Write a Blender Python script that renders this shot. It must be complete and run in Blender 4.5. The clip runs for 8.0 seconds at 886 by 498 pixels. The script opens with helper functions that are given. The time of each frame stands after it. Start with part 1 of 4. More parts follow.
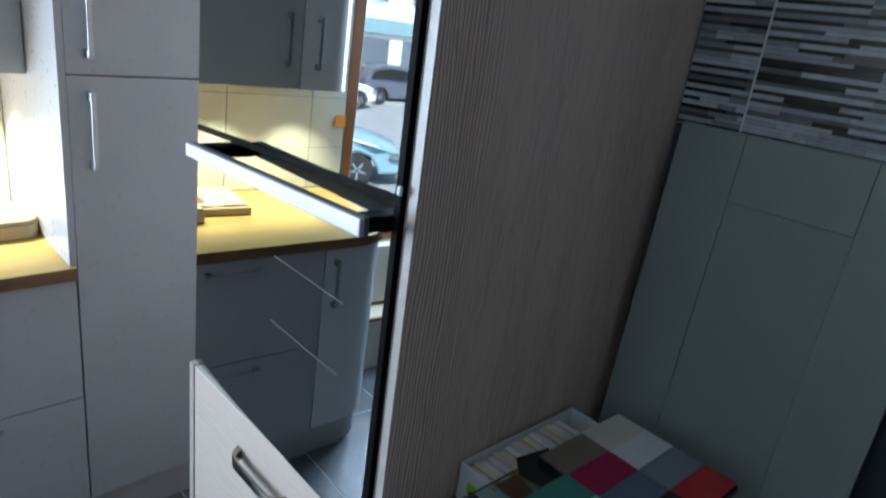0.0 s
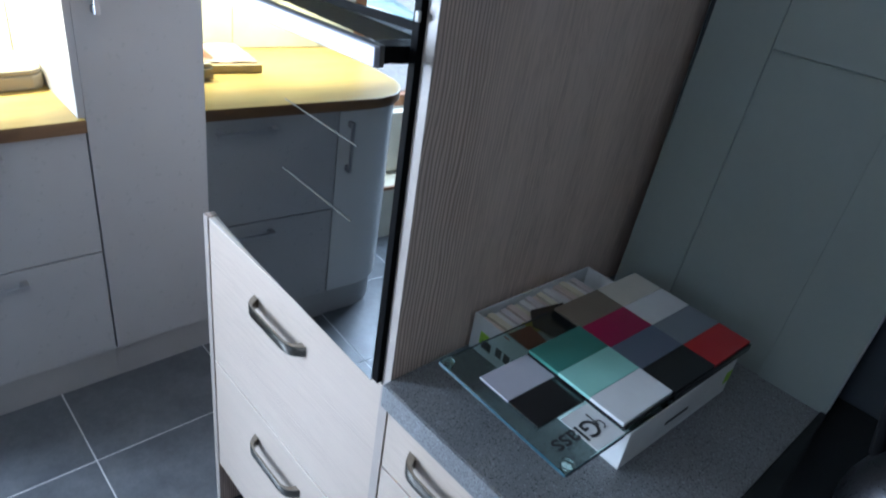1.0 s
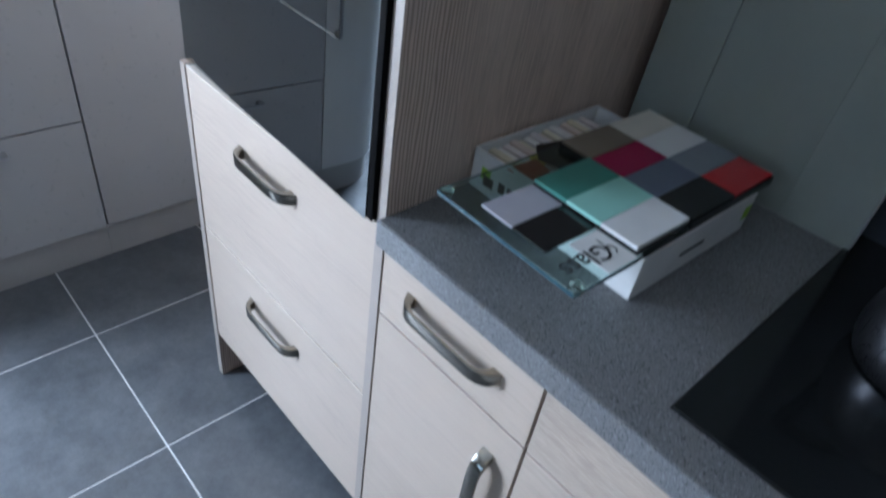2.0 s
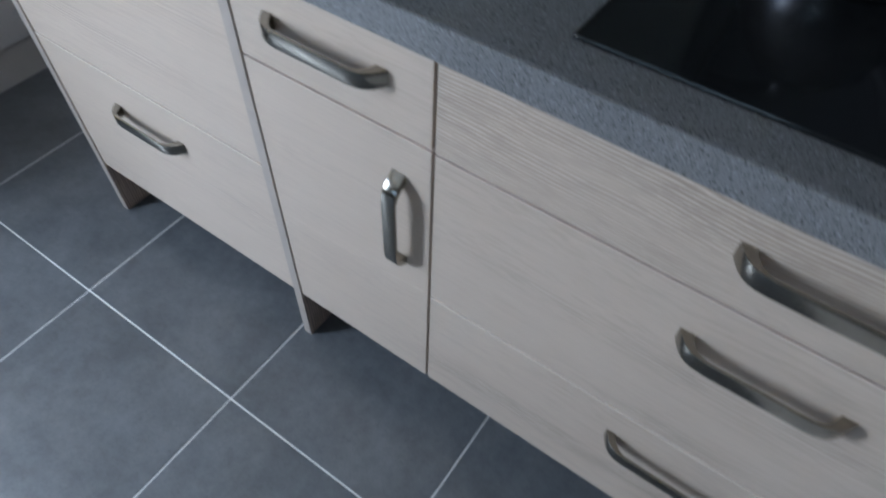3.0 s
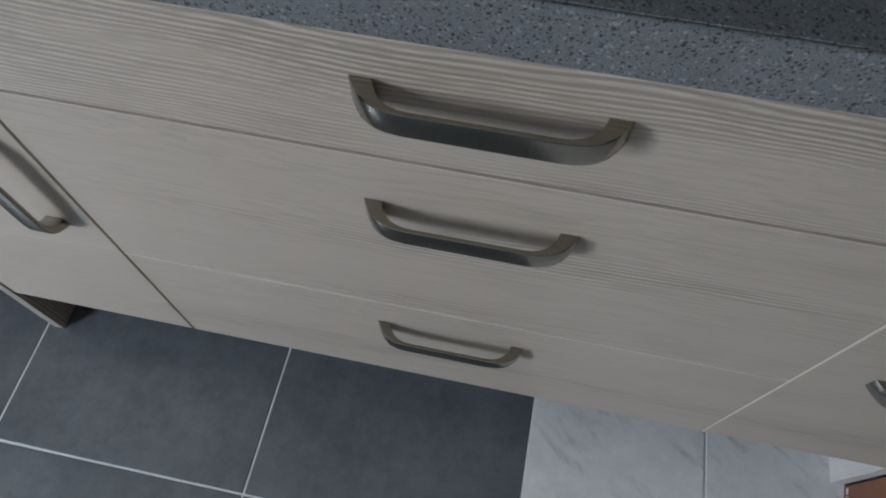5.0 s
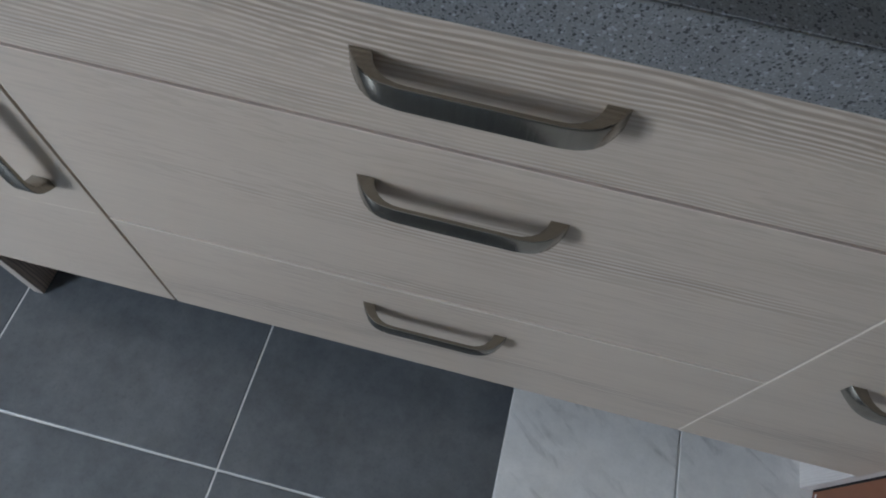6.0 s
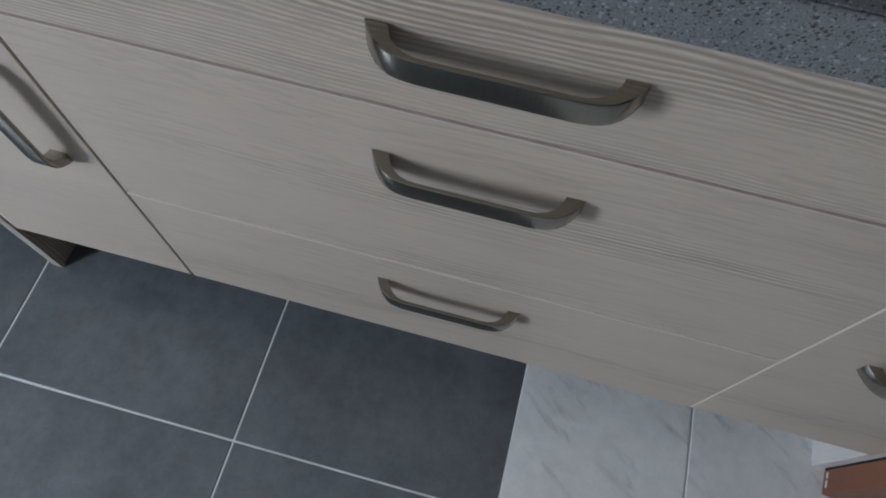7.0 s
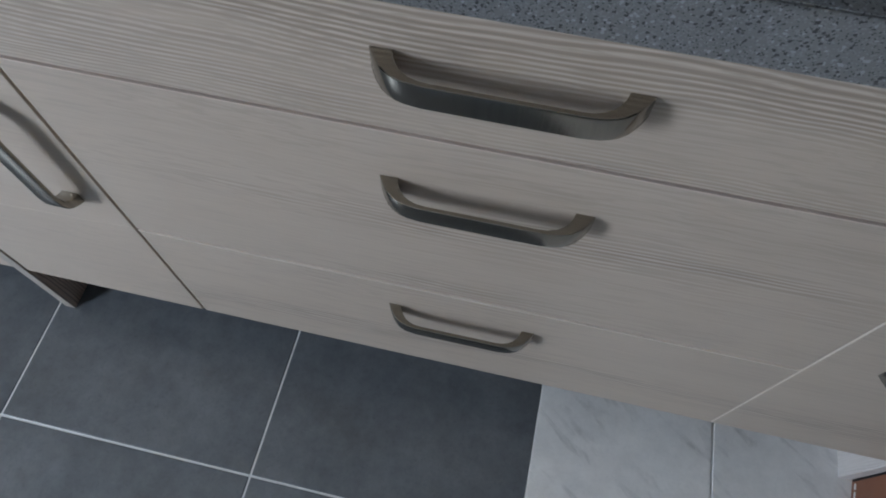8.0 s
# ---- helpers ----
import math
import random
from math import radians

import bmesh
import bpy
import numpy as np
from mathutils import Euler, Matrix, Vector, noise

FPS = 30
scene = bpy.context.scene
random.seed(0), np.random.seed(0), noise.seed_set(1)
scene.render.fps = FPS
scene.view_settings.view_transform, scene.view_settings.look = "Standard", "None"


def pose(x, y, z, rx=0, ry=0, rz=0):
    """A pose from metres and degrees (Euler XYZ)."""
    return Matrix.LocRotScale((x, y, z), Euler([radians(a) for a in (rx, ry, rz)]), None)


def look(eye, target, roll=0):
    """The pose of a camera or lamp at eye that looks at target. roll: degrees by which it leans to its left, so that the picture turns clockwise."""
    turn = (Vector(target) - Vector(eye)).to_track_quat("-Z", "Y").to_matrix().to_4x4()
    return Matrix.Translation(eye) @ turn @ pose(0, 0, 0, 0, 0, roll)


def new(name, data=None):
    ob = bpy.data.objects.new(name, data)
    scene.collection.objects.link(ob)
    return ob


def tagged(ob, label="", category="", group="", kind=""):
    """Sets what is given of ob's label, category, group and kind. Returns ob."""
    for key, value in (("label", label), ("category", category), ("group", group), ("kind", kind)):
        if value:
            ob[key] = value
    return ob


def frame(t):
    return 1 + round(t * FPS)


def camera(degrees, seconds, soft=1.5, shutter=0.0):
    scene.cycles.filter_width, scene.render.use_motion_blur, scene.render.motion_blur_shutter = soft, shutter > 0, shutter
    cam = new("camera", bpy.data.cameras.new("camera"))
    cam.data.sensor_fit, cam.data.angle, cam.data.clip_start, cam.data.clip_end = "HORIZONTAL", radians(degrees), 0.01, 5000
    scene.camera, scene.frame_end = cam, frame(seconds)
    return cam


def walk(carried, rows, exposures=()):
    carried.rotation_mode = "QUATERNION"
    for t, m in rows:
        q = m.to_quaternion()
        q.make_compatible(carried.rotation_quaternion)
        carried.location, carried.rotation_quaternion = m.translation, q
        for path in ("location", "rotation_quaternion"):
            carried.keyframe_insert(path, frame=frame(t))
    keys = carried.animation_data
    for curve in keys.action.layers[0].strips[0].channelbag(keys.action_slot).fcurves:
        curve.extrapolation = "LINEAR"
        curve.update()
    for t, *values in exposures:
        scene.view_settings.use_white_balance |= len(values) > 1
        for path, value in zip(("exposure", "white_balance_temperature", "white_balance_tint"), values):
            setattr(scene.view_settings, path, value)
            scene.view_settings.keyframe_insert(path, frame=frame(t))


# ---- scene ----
cam = camera(68.5, 8.0, soft=1.9, shutter=0.4)
PATH = [
    (0, (0.538, -0.508, 1.621), (-0.77, 0.852, 0.958), 7.8),
    (0.5, (0.53, -0.504, 1.593), (-0.72, 0.81, 0.75), 8.5),
    (1, (0.53, -0.496, 1.564), (-0.663, 0.76, 0.564), 9.3),
    (1.2, (0.528, -0.5, 1.554), (-0.644, 0.742, 0.514), 10.1),
    (2.3, (0.557, -0.471, 1.379), (-0.418, 0.639, 0.031), 8.0),
    (2.5, (0.572, -0.469, 1.341), (-0.323, 0.615, -0.082), 6.1),
    (2.8, (0.593, -0.452, 1.29), (-0.146, 0.6, -0.242), 3.9),
    (3, (0.613, -0.45, 1.262), (-0.036, 0.575, -0.327), 3.2),
    (3.5, (0.635, -0.438, 1.212), (0.155, 0.487, -0.495), 2.1),
    (4, (0.683, -0.402, 1.175), (0.329, 0.411, -0.618), -3.0),
    (4.2, (0.705, -0.37, 1.164), (0.382, 0.406, -0.65), -4.5),
    (4.5, (0.737, -0.319, 1.152), (0.478, 0.493, -0.657), -4.1),
    (4.7, (0.747, -0.301, 1.148), (0.53, 0.57, -0.64), -1.5),
    (5, (0.755, -0.278, 1.143), (0.594, 0.625, -0.634), 1.5),
    (5.2, (0.755, -0.282, 1.143), (0.622, 0.63, -0.632), 3.3),
    (6.3, (0.756, -0.288, 1.136), (0.635, 0.585, -0.659), 7.6),
    (6.5, (0.757, -0.289, 1.136), (0.62, 0.564, -0.668), 6.4),
    (7, (0.754, -0.288, 1.137), (0.615, 0.533, -0.681), 5.6),
    (7.5, (0.753, -0.29, 1.138), (0.595, 0.57, -0.661), 2.8),
    (8, (0.751, -0.292, 1.136), (0.573, 0.594, -0.648), 1.5),
]
EXPOSURES = [(0, 2.10, 5700, 7), (0.5, 2.32, 5700, 8), (1, 2.52, 5620, 10), (2.5, 2.36, 5950, 11), (3, 2.06, 6100, 10), (3.5, 1.88, 6400, 7), (4.5, 1.78, 6500, 8), (8, 1.74, 6440, 10)]
walk(cam, [(t, look(eye, target, roll)) for t, eye, target, roll in PATH], EXPOSURES)

# ---- world, sun, lights ----
world = bpy.data.worlds.new("sky")
scene.world = world
world.use_nodes = True
wn = world.node_tree.nodes
sky = wn.new("ShaderNodeTexSky")
sky.sky_type = "NISHITA"
sky.sun_disc = False
sky.sun_elevation = radians(48)
sky.sun_rotation = radians(100)
wn["Background"].inputs["Strength"].default_value = 0.15
world.node_tree.links.new(sky.outputs[0], wn["Background"].inputs["Color"])

sun = new("sun", bpy.data.lights.new("sun", "SUN"))
sun.data.energy = 5.0
sun.data.angle = radians(0.6)
sun.data.color = (1.0, 0.95, 0.86)
sun.matrix_world = look((6, 2.0, 9), (0, 0, 0))


def area_lamp(name, eye, target, sx, sy, energy, color):
    d = bpy.data.lights.new(name, "AREA")
    d.shape, d.size, d.size_y, d.energy, d.color = "RECTANGLE", sx, sy, energy, color
    ob = new(name, d)
    ob.matrix_world = look(eye, target)
    return ob


# daylight that comes through the street window
area_lamp("window_daylight", (-1.75, -1.72, 1.30), (0.0, -0.40, 0.5), 0.52, 1.25, 20.0, (0.74, 0.86, 1.0))


# ---- materials ----
def material(name, color=(0.5, 0.5, 0.5), rough=0.5, metal=0.0):
    m = bpy.data.materials.new(name)
    m.use_nodes = True
    b = m.node_tree.nodes["Principled BSDF"]
    b.inputs["Base Color"].default_value = (*color, 1)
    b.inputs["Roughness"].default_value = rough
    b.inputs["Metallic"].default_value = metal
    return m


def node(m, kind, **values):
    n = m.node_tree.nodes.new(kind)
    for key, value in values.items():
        n.inputs[key].default_value = value
    return n


def link(m, a, b):
    m.node_tree.links.new(a, b)


def bsdf(m):
    return m.node_tree.nodes["Principled BSDF"]


def place(m, scale):
    """World position, stretched."""
    g = m.node_tree.nodes.new("ShaderNodeNewGeometry")
    v = m.node_tree.nodes.new("ShaderNodeMapping")
    v.inputs["Scale"].default_value = scale
    link(m, g.outputs["Position"], v.inputs["Vector"])
    return v.outputs[0]


def ramp(m, source, stops):
    r = m.node_tree.nodes.new("ShaderNodeValToRGB")
    e = r.color_ramp.elements
    while len(e) < len(stops):
        e.new(0.5)
    for el, (p, c) in zip(e, stops):
        el.position, el.color = p, (*c, 1)
    link(m, source, r.inputs[0])
    return r.outputs[0]


def mix(m, kind, fac, a, b):
    n = m.node_tree.nodes.new("ShaderNodeMix")
    n.data_type, n.blend_type = "RGBA", kind
    for socket, value in ((n.inputs[0], fac), (n.inputs[6], a), (n.inputs[7], b)):
        if hasattr(value, "is_linked"):
            link(m, value, socket)
        elif isinstance(value, tuple):
            socket.default_value = (*value, 1)
        else:
            socket.default_value = value
    return n.outputs[2]


def noise_tex(m, vector, scale, detail=3.0, rough=0.55, distortion=0.0):
    n = node(m, "ShaderNodeTexNoise", Scale=scale, Detail=detail, Roughness=rough, Distortion=distortion)
    link(m, vector, n.inputs["Vector"])
    return n.outputs[0]


def bump(m, height, strength, distance=0.001):
    b = node(m, "ShaderNodeBump", Strength=strength, Distance=distance)
    link(m, height, b.inputs["Height"])
    link(m, b.outputs[0], bsdf(m).inputs["Normal"])


def mottled(name, color, dark, scale=6.0, rough=0.5, fine=120.0, bumpy=0.15, metal=0.0, spread=(0.3, 0.7), grain=0.10):
    """A surface with soft stains, fine grain and a little relief."""
    m = material(name, color, rough, metal)
    p = place(m, (1, 1, 1))
    big = noise_tex(m, p, scale, 5.0)
    small = noise_tex(m, p, fine, 2.0)
    c = ramp(m, big, [(spread[0], dark), (spread[1], color)])
    c = mix(m, "MULTIPLY", grain, c, ramp(m, small, [(0.3, (0.75, 0.75, 0.75)), (0.7, (1, 1, 1))]))
    link(m, c, bsdf(m).inputs["Base Color"])
    r = ramp(m, small, [(0.2, (rough * 0.85,) * 3), (0.8, (min(1, rough * 1.15),) * 3)])
    link(m, r, bsdf(m).inputs["Roughness"])
    bump(m, small, bumpy, 0.0006)
    return m


def wood(name, along, light, mid, dark, rough=0.45, lines=1.0, contrast=0.6, plank=None, wild=0.8, cover=(0.44, 0.58), pale=None):
    """Brushed softwood laminate: fine growth lines that run along one axis, wander and come in drifts."""
    m = material(name, mid, rough)

    def stretched(k):
        return place(m, {"x": (k, 1, 1), "y": (1, k, 1), "z": (1, 1, k)}[along])

    def shifted(vector, source, amount):
        cs = m.node_tree.nodes.new("ShaderNodeCombineXYZ")
        for axis in (0, 1, 2):
            link(m, source, cs.inputs[axis])
        sc = m.node_tree.nodes.new("ShaderNodeVectorMath")
        sc.operation = "SCALE"
        sc.inputs["Scale"].default_value = amount
        link(m, cs.outputs[0], sc.inputs[0])
        ad = m.node_tree.nodes.new("ShaderNodeVectorMath")
        ad.operation = "ADD"
        link(m, vector, ad.inputs[0])
        link(m, sc.outputs[0], ad.inputs[1])
        return ad.outputs[0]
    p = stretched(0.06)
    wander = shifted(p, noise_tex(m, stretched(0.30), 3.2, 2.0, 0.5), 0.075)
    wander = shifted(wander, noise_tex(m, stretched(0.10), 34.0, 2.0, 0.5), 0.013)
    wander = shifted(wander, noise_tex(m, stretched(0.45), 15.0, 2.0, 0.5), 0.010)
    rings = node(m, "ShaderNodeTexWave", Scale=58.0 * lines, Distortion=wild, Detail=2.0)
    rings.bands_direction = "Z" if along == "x" else ("Y" if along == "z" else "X")
    link(m, wander, rings.inputs["Vector"])
    thin = noise_tex(m, wander, 330.0 * lines, 2.0, 0.6)
    drift = noise_tex(m, shifted(stretched(0.16), noise_tex(m, stretched(0.3), 3.0, 1.0), 0.05), 9.0, 3.0)
    fibre = noise_tex(m, stretched(0.015), 700.0, 3.0, 0.7)
    tone = noise_tex(m, stretched(0.10), 20.0, 3.0)
    base = ramp(m, tone, [(0.3, mid), (0.7, light)])
    band = ramp(m, rings.outputs[1], [(0.42, (0, 0, 0)), (0.78, (1, 1, 1))])
    fine = ramp(m, thin, [(0.46, (0, 0, 0)), (0.62, (0.55, 0.55, 0.55))])
    show = ramp(m, drift, [(cover[0], (0.05, 0.05, 0.05)), (cover[1], (1, 1, 1))])
    if plank:
        g = m.node_tree.nodes.new("ShaderNodeNewGeometry")
        xyz = m.node_tree.nodes.new("ShaderNodeSeparateXYZ")
        link(m, shifted(g.outputs["Position"], noise_tex(m, stretched(0.3), 4.0, 2.0), 0.05), xyz.inputs[0])
        across = node(m, "ShaderNodeMapRange", **{"From Min": plank[0], "From Max": plank[1], "To Min": 1.0, "To Max": 0.0})
        link(m, xyz.outputs[1], across.inputs[0])
        show = mix(m, "MIX", across.outputs[0], mix(m, "MULTIPLY", 1.0, show, (0.45, 0.45, 0.45)), (0.9, 0.9, 0.9))
    hush = ramp(m, drift, [(cover[0] - 0.14, (0.22, 0.22, 0.22)), (cover[1], (1, 1, 1))])
    fac = mix(m, "LIGHTEN", 1.0, mix(m, "MULTIPLY", 1.0, band, show), mix(m, "MULTIPLY", 1.0, fine, hush))
    dim = mix(m, "MULTIPLY", 1.0, fac, (contrast, contrast, contrast))
    if pale:
        glint = ramp(m, rings.outputs[1], [(0.05, (0.75, 0.75, 0.75)), (0.26, (0, 0, 0))])
        base = mix(m, "MIX", mix(m, "MULTIPLY", 1.0, glint, show), base, pale)
    c = mix(m, "MIX", dim, base, dark)
    c = mix(m, "MULTIPLY", 0.30, c, ramp(m, fibre, [(0.3, (0.74, 0.72, 0.70)), (0.65, (1, 1, 1))]))
    link(m, c, bsdf(m).inputs["Base Color"])
    bump(m, mix(m, "ADD", 0.5, fac, fibre), 0.25, 0.0005)
    return m


M = {}
LARCH, LARCH_MID, LARCH_DARK, LARCH_PALE = (0.503, 0.415, 0.341), (0.471, 0.387, 0.317), (0.235, 0.176, 0.138), (0.605, 0.522, 0.446)
M["front"] = wood("pale_larch_laminate", "x", LARCH, LARCH_MID, LARCH_DARK, lines=0.78, contrast=0.68, cover=(0.535, 0.625), pale=LARCH_PALE)
M["front_bold"] = wood("bold_larch_laminate", "x", LARCH, LARCH_MID, LARCH_DARK, lines=1.08, contrast=0.70, cover=(0.40, 0.55), pale=LARCH_PALE)
M["front_calm"] = wood("quiet_larch_laminate", "x", LARCH, LARCH_MID, LARCH_DARK, lines=0.7, contrast=0.5, cover=(0.56, 0.66), pale=LARCH_PALE)
# the same larch, lightened and warmed for room light the side lacks
M["side"] = wood("larch_upright_lightened", "z", (0.70, 0.553, 0.462), (0.675, 0.53, 0.44), (0.30, 0.215, 0.17), lines=0.9, contrast=0.85, plank=(0.09, 0.17), wild=5.0)
# edge band, paled to include the light that the fronts' edges catch
M["edge"] = mottled("light_catching_edge_band", (0.76, 0.67, 0.58), (0.70, 0.61, 0.53), 20.0, 0.45)
M["edge_pale"] = mottled("pale_grey_edge_band", (0.365, 0.31, 0.27), (0.33, 0.28, 0.245), 30.0, 0.45)
M["edge_brown"] = mottled("brown_edge_band", (0.66, 0.54, 0.47), (0.58, 0.47, 0.41), 20.0, 0.5)
M["pale_side"] = wood("pale_ribbed_panel", "z", (0.66, 0.62, 0.60), (0.60, 0.56, 0.54), (0.42, 0.38, 0.36), 0.5, 1.3, 0.6)
M["carcass"] = mottled("brown_chipboard", (0.20, 0.15, 0.11), (0.13, 0.10, 0.075), 14.0, 0.7)
M["white"] = mottled("white_satin_lacquer", (0.455, 0.455, 0.462), (0.43, 0.43, 0.437), 3.0, 0.30, 60.0, 0.0, grain=0.0)
M["gloss_white"] = mottled("white_gloss_lacquer", (0.72, 0.72, 0.72), (0.68, 0.68, 0.68), 3.0, 0.05, 40.0, 0.0, grain=0.0)
M["plinth"] = mottled("white_plinth", (0.44, 0.435, 0.43), (0.38, 0.375, 0.37), 5.0, 0.4)
M["oak"] = wood("oiled_oak_worktop", "y", (0.56, 0.40, 0.12), (0.48, 0.32, 0.085), (0.33, 0.19, 0.05), 0.35, 0.5, 0.5)
# the same oak, darkened for the edge that the downlights don't reach
M["oak_shaded_edge"] = wood("oak_worktop_shaded_edge", "y", (0.24, 0.13, 0.06), (0.20, 0.105, 0.045), (0.11, 0.055, 0.025), 0.4, 0.5, 0.5)
M["black"] = mottled("black_enamel", (0.012, 0.012, 0.013), (0.008, 0.008, 0.009), 8.0, 0.3)
M["rubber"] = mottled("black_plastic", (0.006, 0.006, 0.0065), (0.004, 0.004, 0.004), 20.0, 0.55)
bsdf(M["rubber"]).inputs["Specular IOR Level"].default_value = 0.03
M["hob"] = mottled("black_ceramic_glass", (0.010, 0.011, 0.0115), (0.008, 0.009, 0.0095), 3.0, 0.10, 200.0, 0.0)
bsdf(M["hob"]).inputs["Specular IOR Level"].default_value = 0.4
M["dark_mirror"] = material("mirrored_oven_glass", (0.335, 0.355, 0.365), 0.012, 1.0)
M["grout"] = mottled("pale_grout", (0.70, 0.70, 0.69), (0.60, 0.60, 0.59), 30.0, 0.85)
M["panel"] = mottled("grey_green_paint", (0.275, 0.302, 0.28), (0.25, 0.276, 0.254), 5.0, 0.38, 90.0, 0.05)
M["plaster"] = mottled("white_wall_paint", (0.74, 0.73, 0.70), (0.68, 0.67, 0.64), 2.0, 0.85, 150.0, 0.2)
# dark paint for the unseen walls, chosen to cut bounced light
M["taupe"] = mottled("bounce_cutting_wall_paint", (0.30, 0.275, 0.25), (0.26, 0.24, 0.215), 2.0, 0.85, 150.0, 0.2)
M["ceiling"] = mottled("ceiling_paint", (0.74, 0.74, 0.73), (0.68, 0.68, 0.67), 2.0, 0.9)
M["joint"] = mottled("grey_joint", (0.20, 0.19, 0.17), (0.15, 0.14, 0.13), 30.0, 0.85)
M["wall_tile"] = mottled("cream_wall_tile", (0.66, 0.66, 0.58), (0.58, 0.58, 0.50), 5.0, 0.25)
M["timber"] = wood("brown_timber_frame", "z", (0.30, 0.13, 0.05), (0.24, 0.10, 0.04), (0.14, 0.06, 0.025), 0.4)
M["orange"] = mottled("orange_sticker", (0.85, 0.36, 0.04), (0.78, 0.31, 0.03), 9.0, 0.6)
M["cream"] = mottled("cream_paint", (0.60, 0.57, 0.48), (0.54, 0.51, 0.42), 3.0, 0.5)
M["beige"] = mottled("beige_enamel", (0.36, 0.31, 0.22), (0.31, 0.26, 0.18), 6.0, 0.4)
M["card"] = mottled("white_cardboard", (0.70, 0.70, 0.69), (0.60, 0.60, 0.59), 12.0, 0.7)
M["paper"] = mottled("printed_paper", (0.48, 0.34, 0.30), (0.36, 0.22, 0.19), 40.0, 0.7)
M["terracotta"] = mottled("brown_cover", (0.22, 0.085, 0.045), (0.17, 0.065, 0.035), 10.0, 0.45)
M["splash"] = mottled("dark_splashback", (0.05, 0.055, 0.065), (0.04, 0.045, 0.055), 6.0, 0.45)
M["asphalt"] = mottled("asphalt", (0.28, 0.28, 0.29), (0.23, 0.23, 0.24), 2.0, 0.85, 60.0, 0.3)
M["kerb"] = mottled("concrete_paving", (0.42, 0.41, 0.39), (0.34, 0.33, 0.32), 3.0, 0.9)
M["facade"] = mottled("rendered_facade", (0.52, 0.49, 0.44), (0.42, 0.40, 0.36), 1.0, 0.9, 20.0)
M["facade_red"] = mottled("red_shop_fascia", (0.45, 0.08, 0.07), (0.36, 0.06, 0.06), 2.0, 0.6)
M["car_blue"] = mottled("pale_blue_car_paint", (0.25, 0.37, 0.41), (0.22, 0.34, 0.38), 2.0, 0.2, 60.0, 0.0)
M["car_white"] = mottled("white_car_paint", (0.75, 0.75, 0.75), (0.7, 0.7, 0.7), 2.0, 0.2, 60.0, 0.0)
M["shop_glass"] = mottled("shop_glass", (0.16, 0.19, 0.22), (0.12, 0.14, 0.17), 1.0, 0.15, 20.0, 0.0)
M["car_dark"] = mottled("dark_car_paint", (0.10, 0.10, 0.13), (0.08, 0.08, 0.10), 2.0, 0.2, 60.0, 0.0)
M["tyre"] = mottled("tyre_rubber", (0.03, 0.03, 0.03), (0.02, 0.02, 0.02), 10.0, 0.8)
M["tan"] = mottled("tan_board", (0.42, 0.33, 0.18), (0.34, 0.26, 0.14), 14.0, 0.6)
M["card_red"] = mottled("orange_red_card", (0.46, 0.09, 0.03), (0.36, 0.07, 0.025), 30.0, 0.6)
M["card_yellow"] = mottled("yellow_card", (0.62, 0.44, 0.05), (0.55, 0.38, 0.04), 30.0, 0.6)
M["ink"] = mottled("black_ink", (0.02, 0.02, 0.02), (0.015, 0.015, 0.015), 30.0, 0.6)


def steel(name, color, rough, axis, depth=0.12):
    """Brushed metal: fine streaks along one axis."""
    m = material(name, color, rough, 1.0)
    streak = noise_tex(m, place(m, {"x": (0.02, 1, 1), "y": (1, 0.02, 1), "z": (1, 1, 0.02)}[axis]), 900.0, 2.0)
    link(m, ramp(m, streak, [(0.3, (rough * 0.85,) * 3), (0.7, (rough * 1.2,) * 3)]), bsdf(m).inputs["Roughness"])
    link(m, mix(m, "MULTIPLY", depth, color, ramp(m, streak, [(0.35, (0.6, 0.6, 0.6)), (0.65, (1, 1, 1))])), bsdf(m).inputs["Base Color"])
    return m


M["steel"] = steel("brushed_nickel", (0.315, 0.288, 0.248), 0.18, "z", 0.35)
M["steel_white"] = steel("bright_aluminium", (0.80, 0.80, 0.82), 0.35, "x")
M["pale_bar"] = mottled("pale_anodised_bar", (0.40, 0.39, 0.43), (0.36, 0.35, 0.39), 8.0, 0.4, 60.0, 0.0, 0.2)
M["back_grey"] = mottled("dark_grey_back", (0.085, 0.08, 0.07), (0.065, 0.06, 0.055), 12.0, 0.4)
M["dark_steel"] = steel("dark_polished_steel", (0.13, 0.13, 0.14), 0.30, "z")
M["bar_steel"] = steel("satin_steel", (0.52, 0.52, 0.53), 0.34, "z")
M["rail"] = mottled("pale_rail", (0.15, 0.145, 0.12), (0.12, 0.115, 0.095), 20.0, 0.5)
M["chrome"] = steel("polished_steel", (0.62, 0.62, 0.64), 0.10, "x")


def glass(name, tint):
    m = material(name, tint, 0.02)
    bsdf(m).inputs["Transmission Weight"].default_value = 1.0
    bsdf(m).inputs["IOR"].default_value = 1.47
    return m


M["glass"] = glass("clear_glass", (0.93, 0.97, 0.95))
M["glass_edge"] = glass("green_glass", (0.62, 0.80, 0.76))


def lamp_glow(name, color, strength):
    m = material(name, color, 0.5)
    bsdf(m).inputs["Emission Color"].default_value = (*color, 1)
    bsdf(m).inputs["Emission Strength"].default_value = strength
    return m


M["led"] = lamp_glow("warm_led", (1.0, 0.91, 0.6), 3.0)


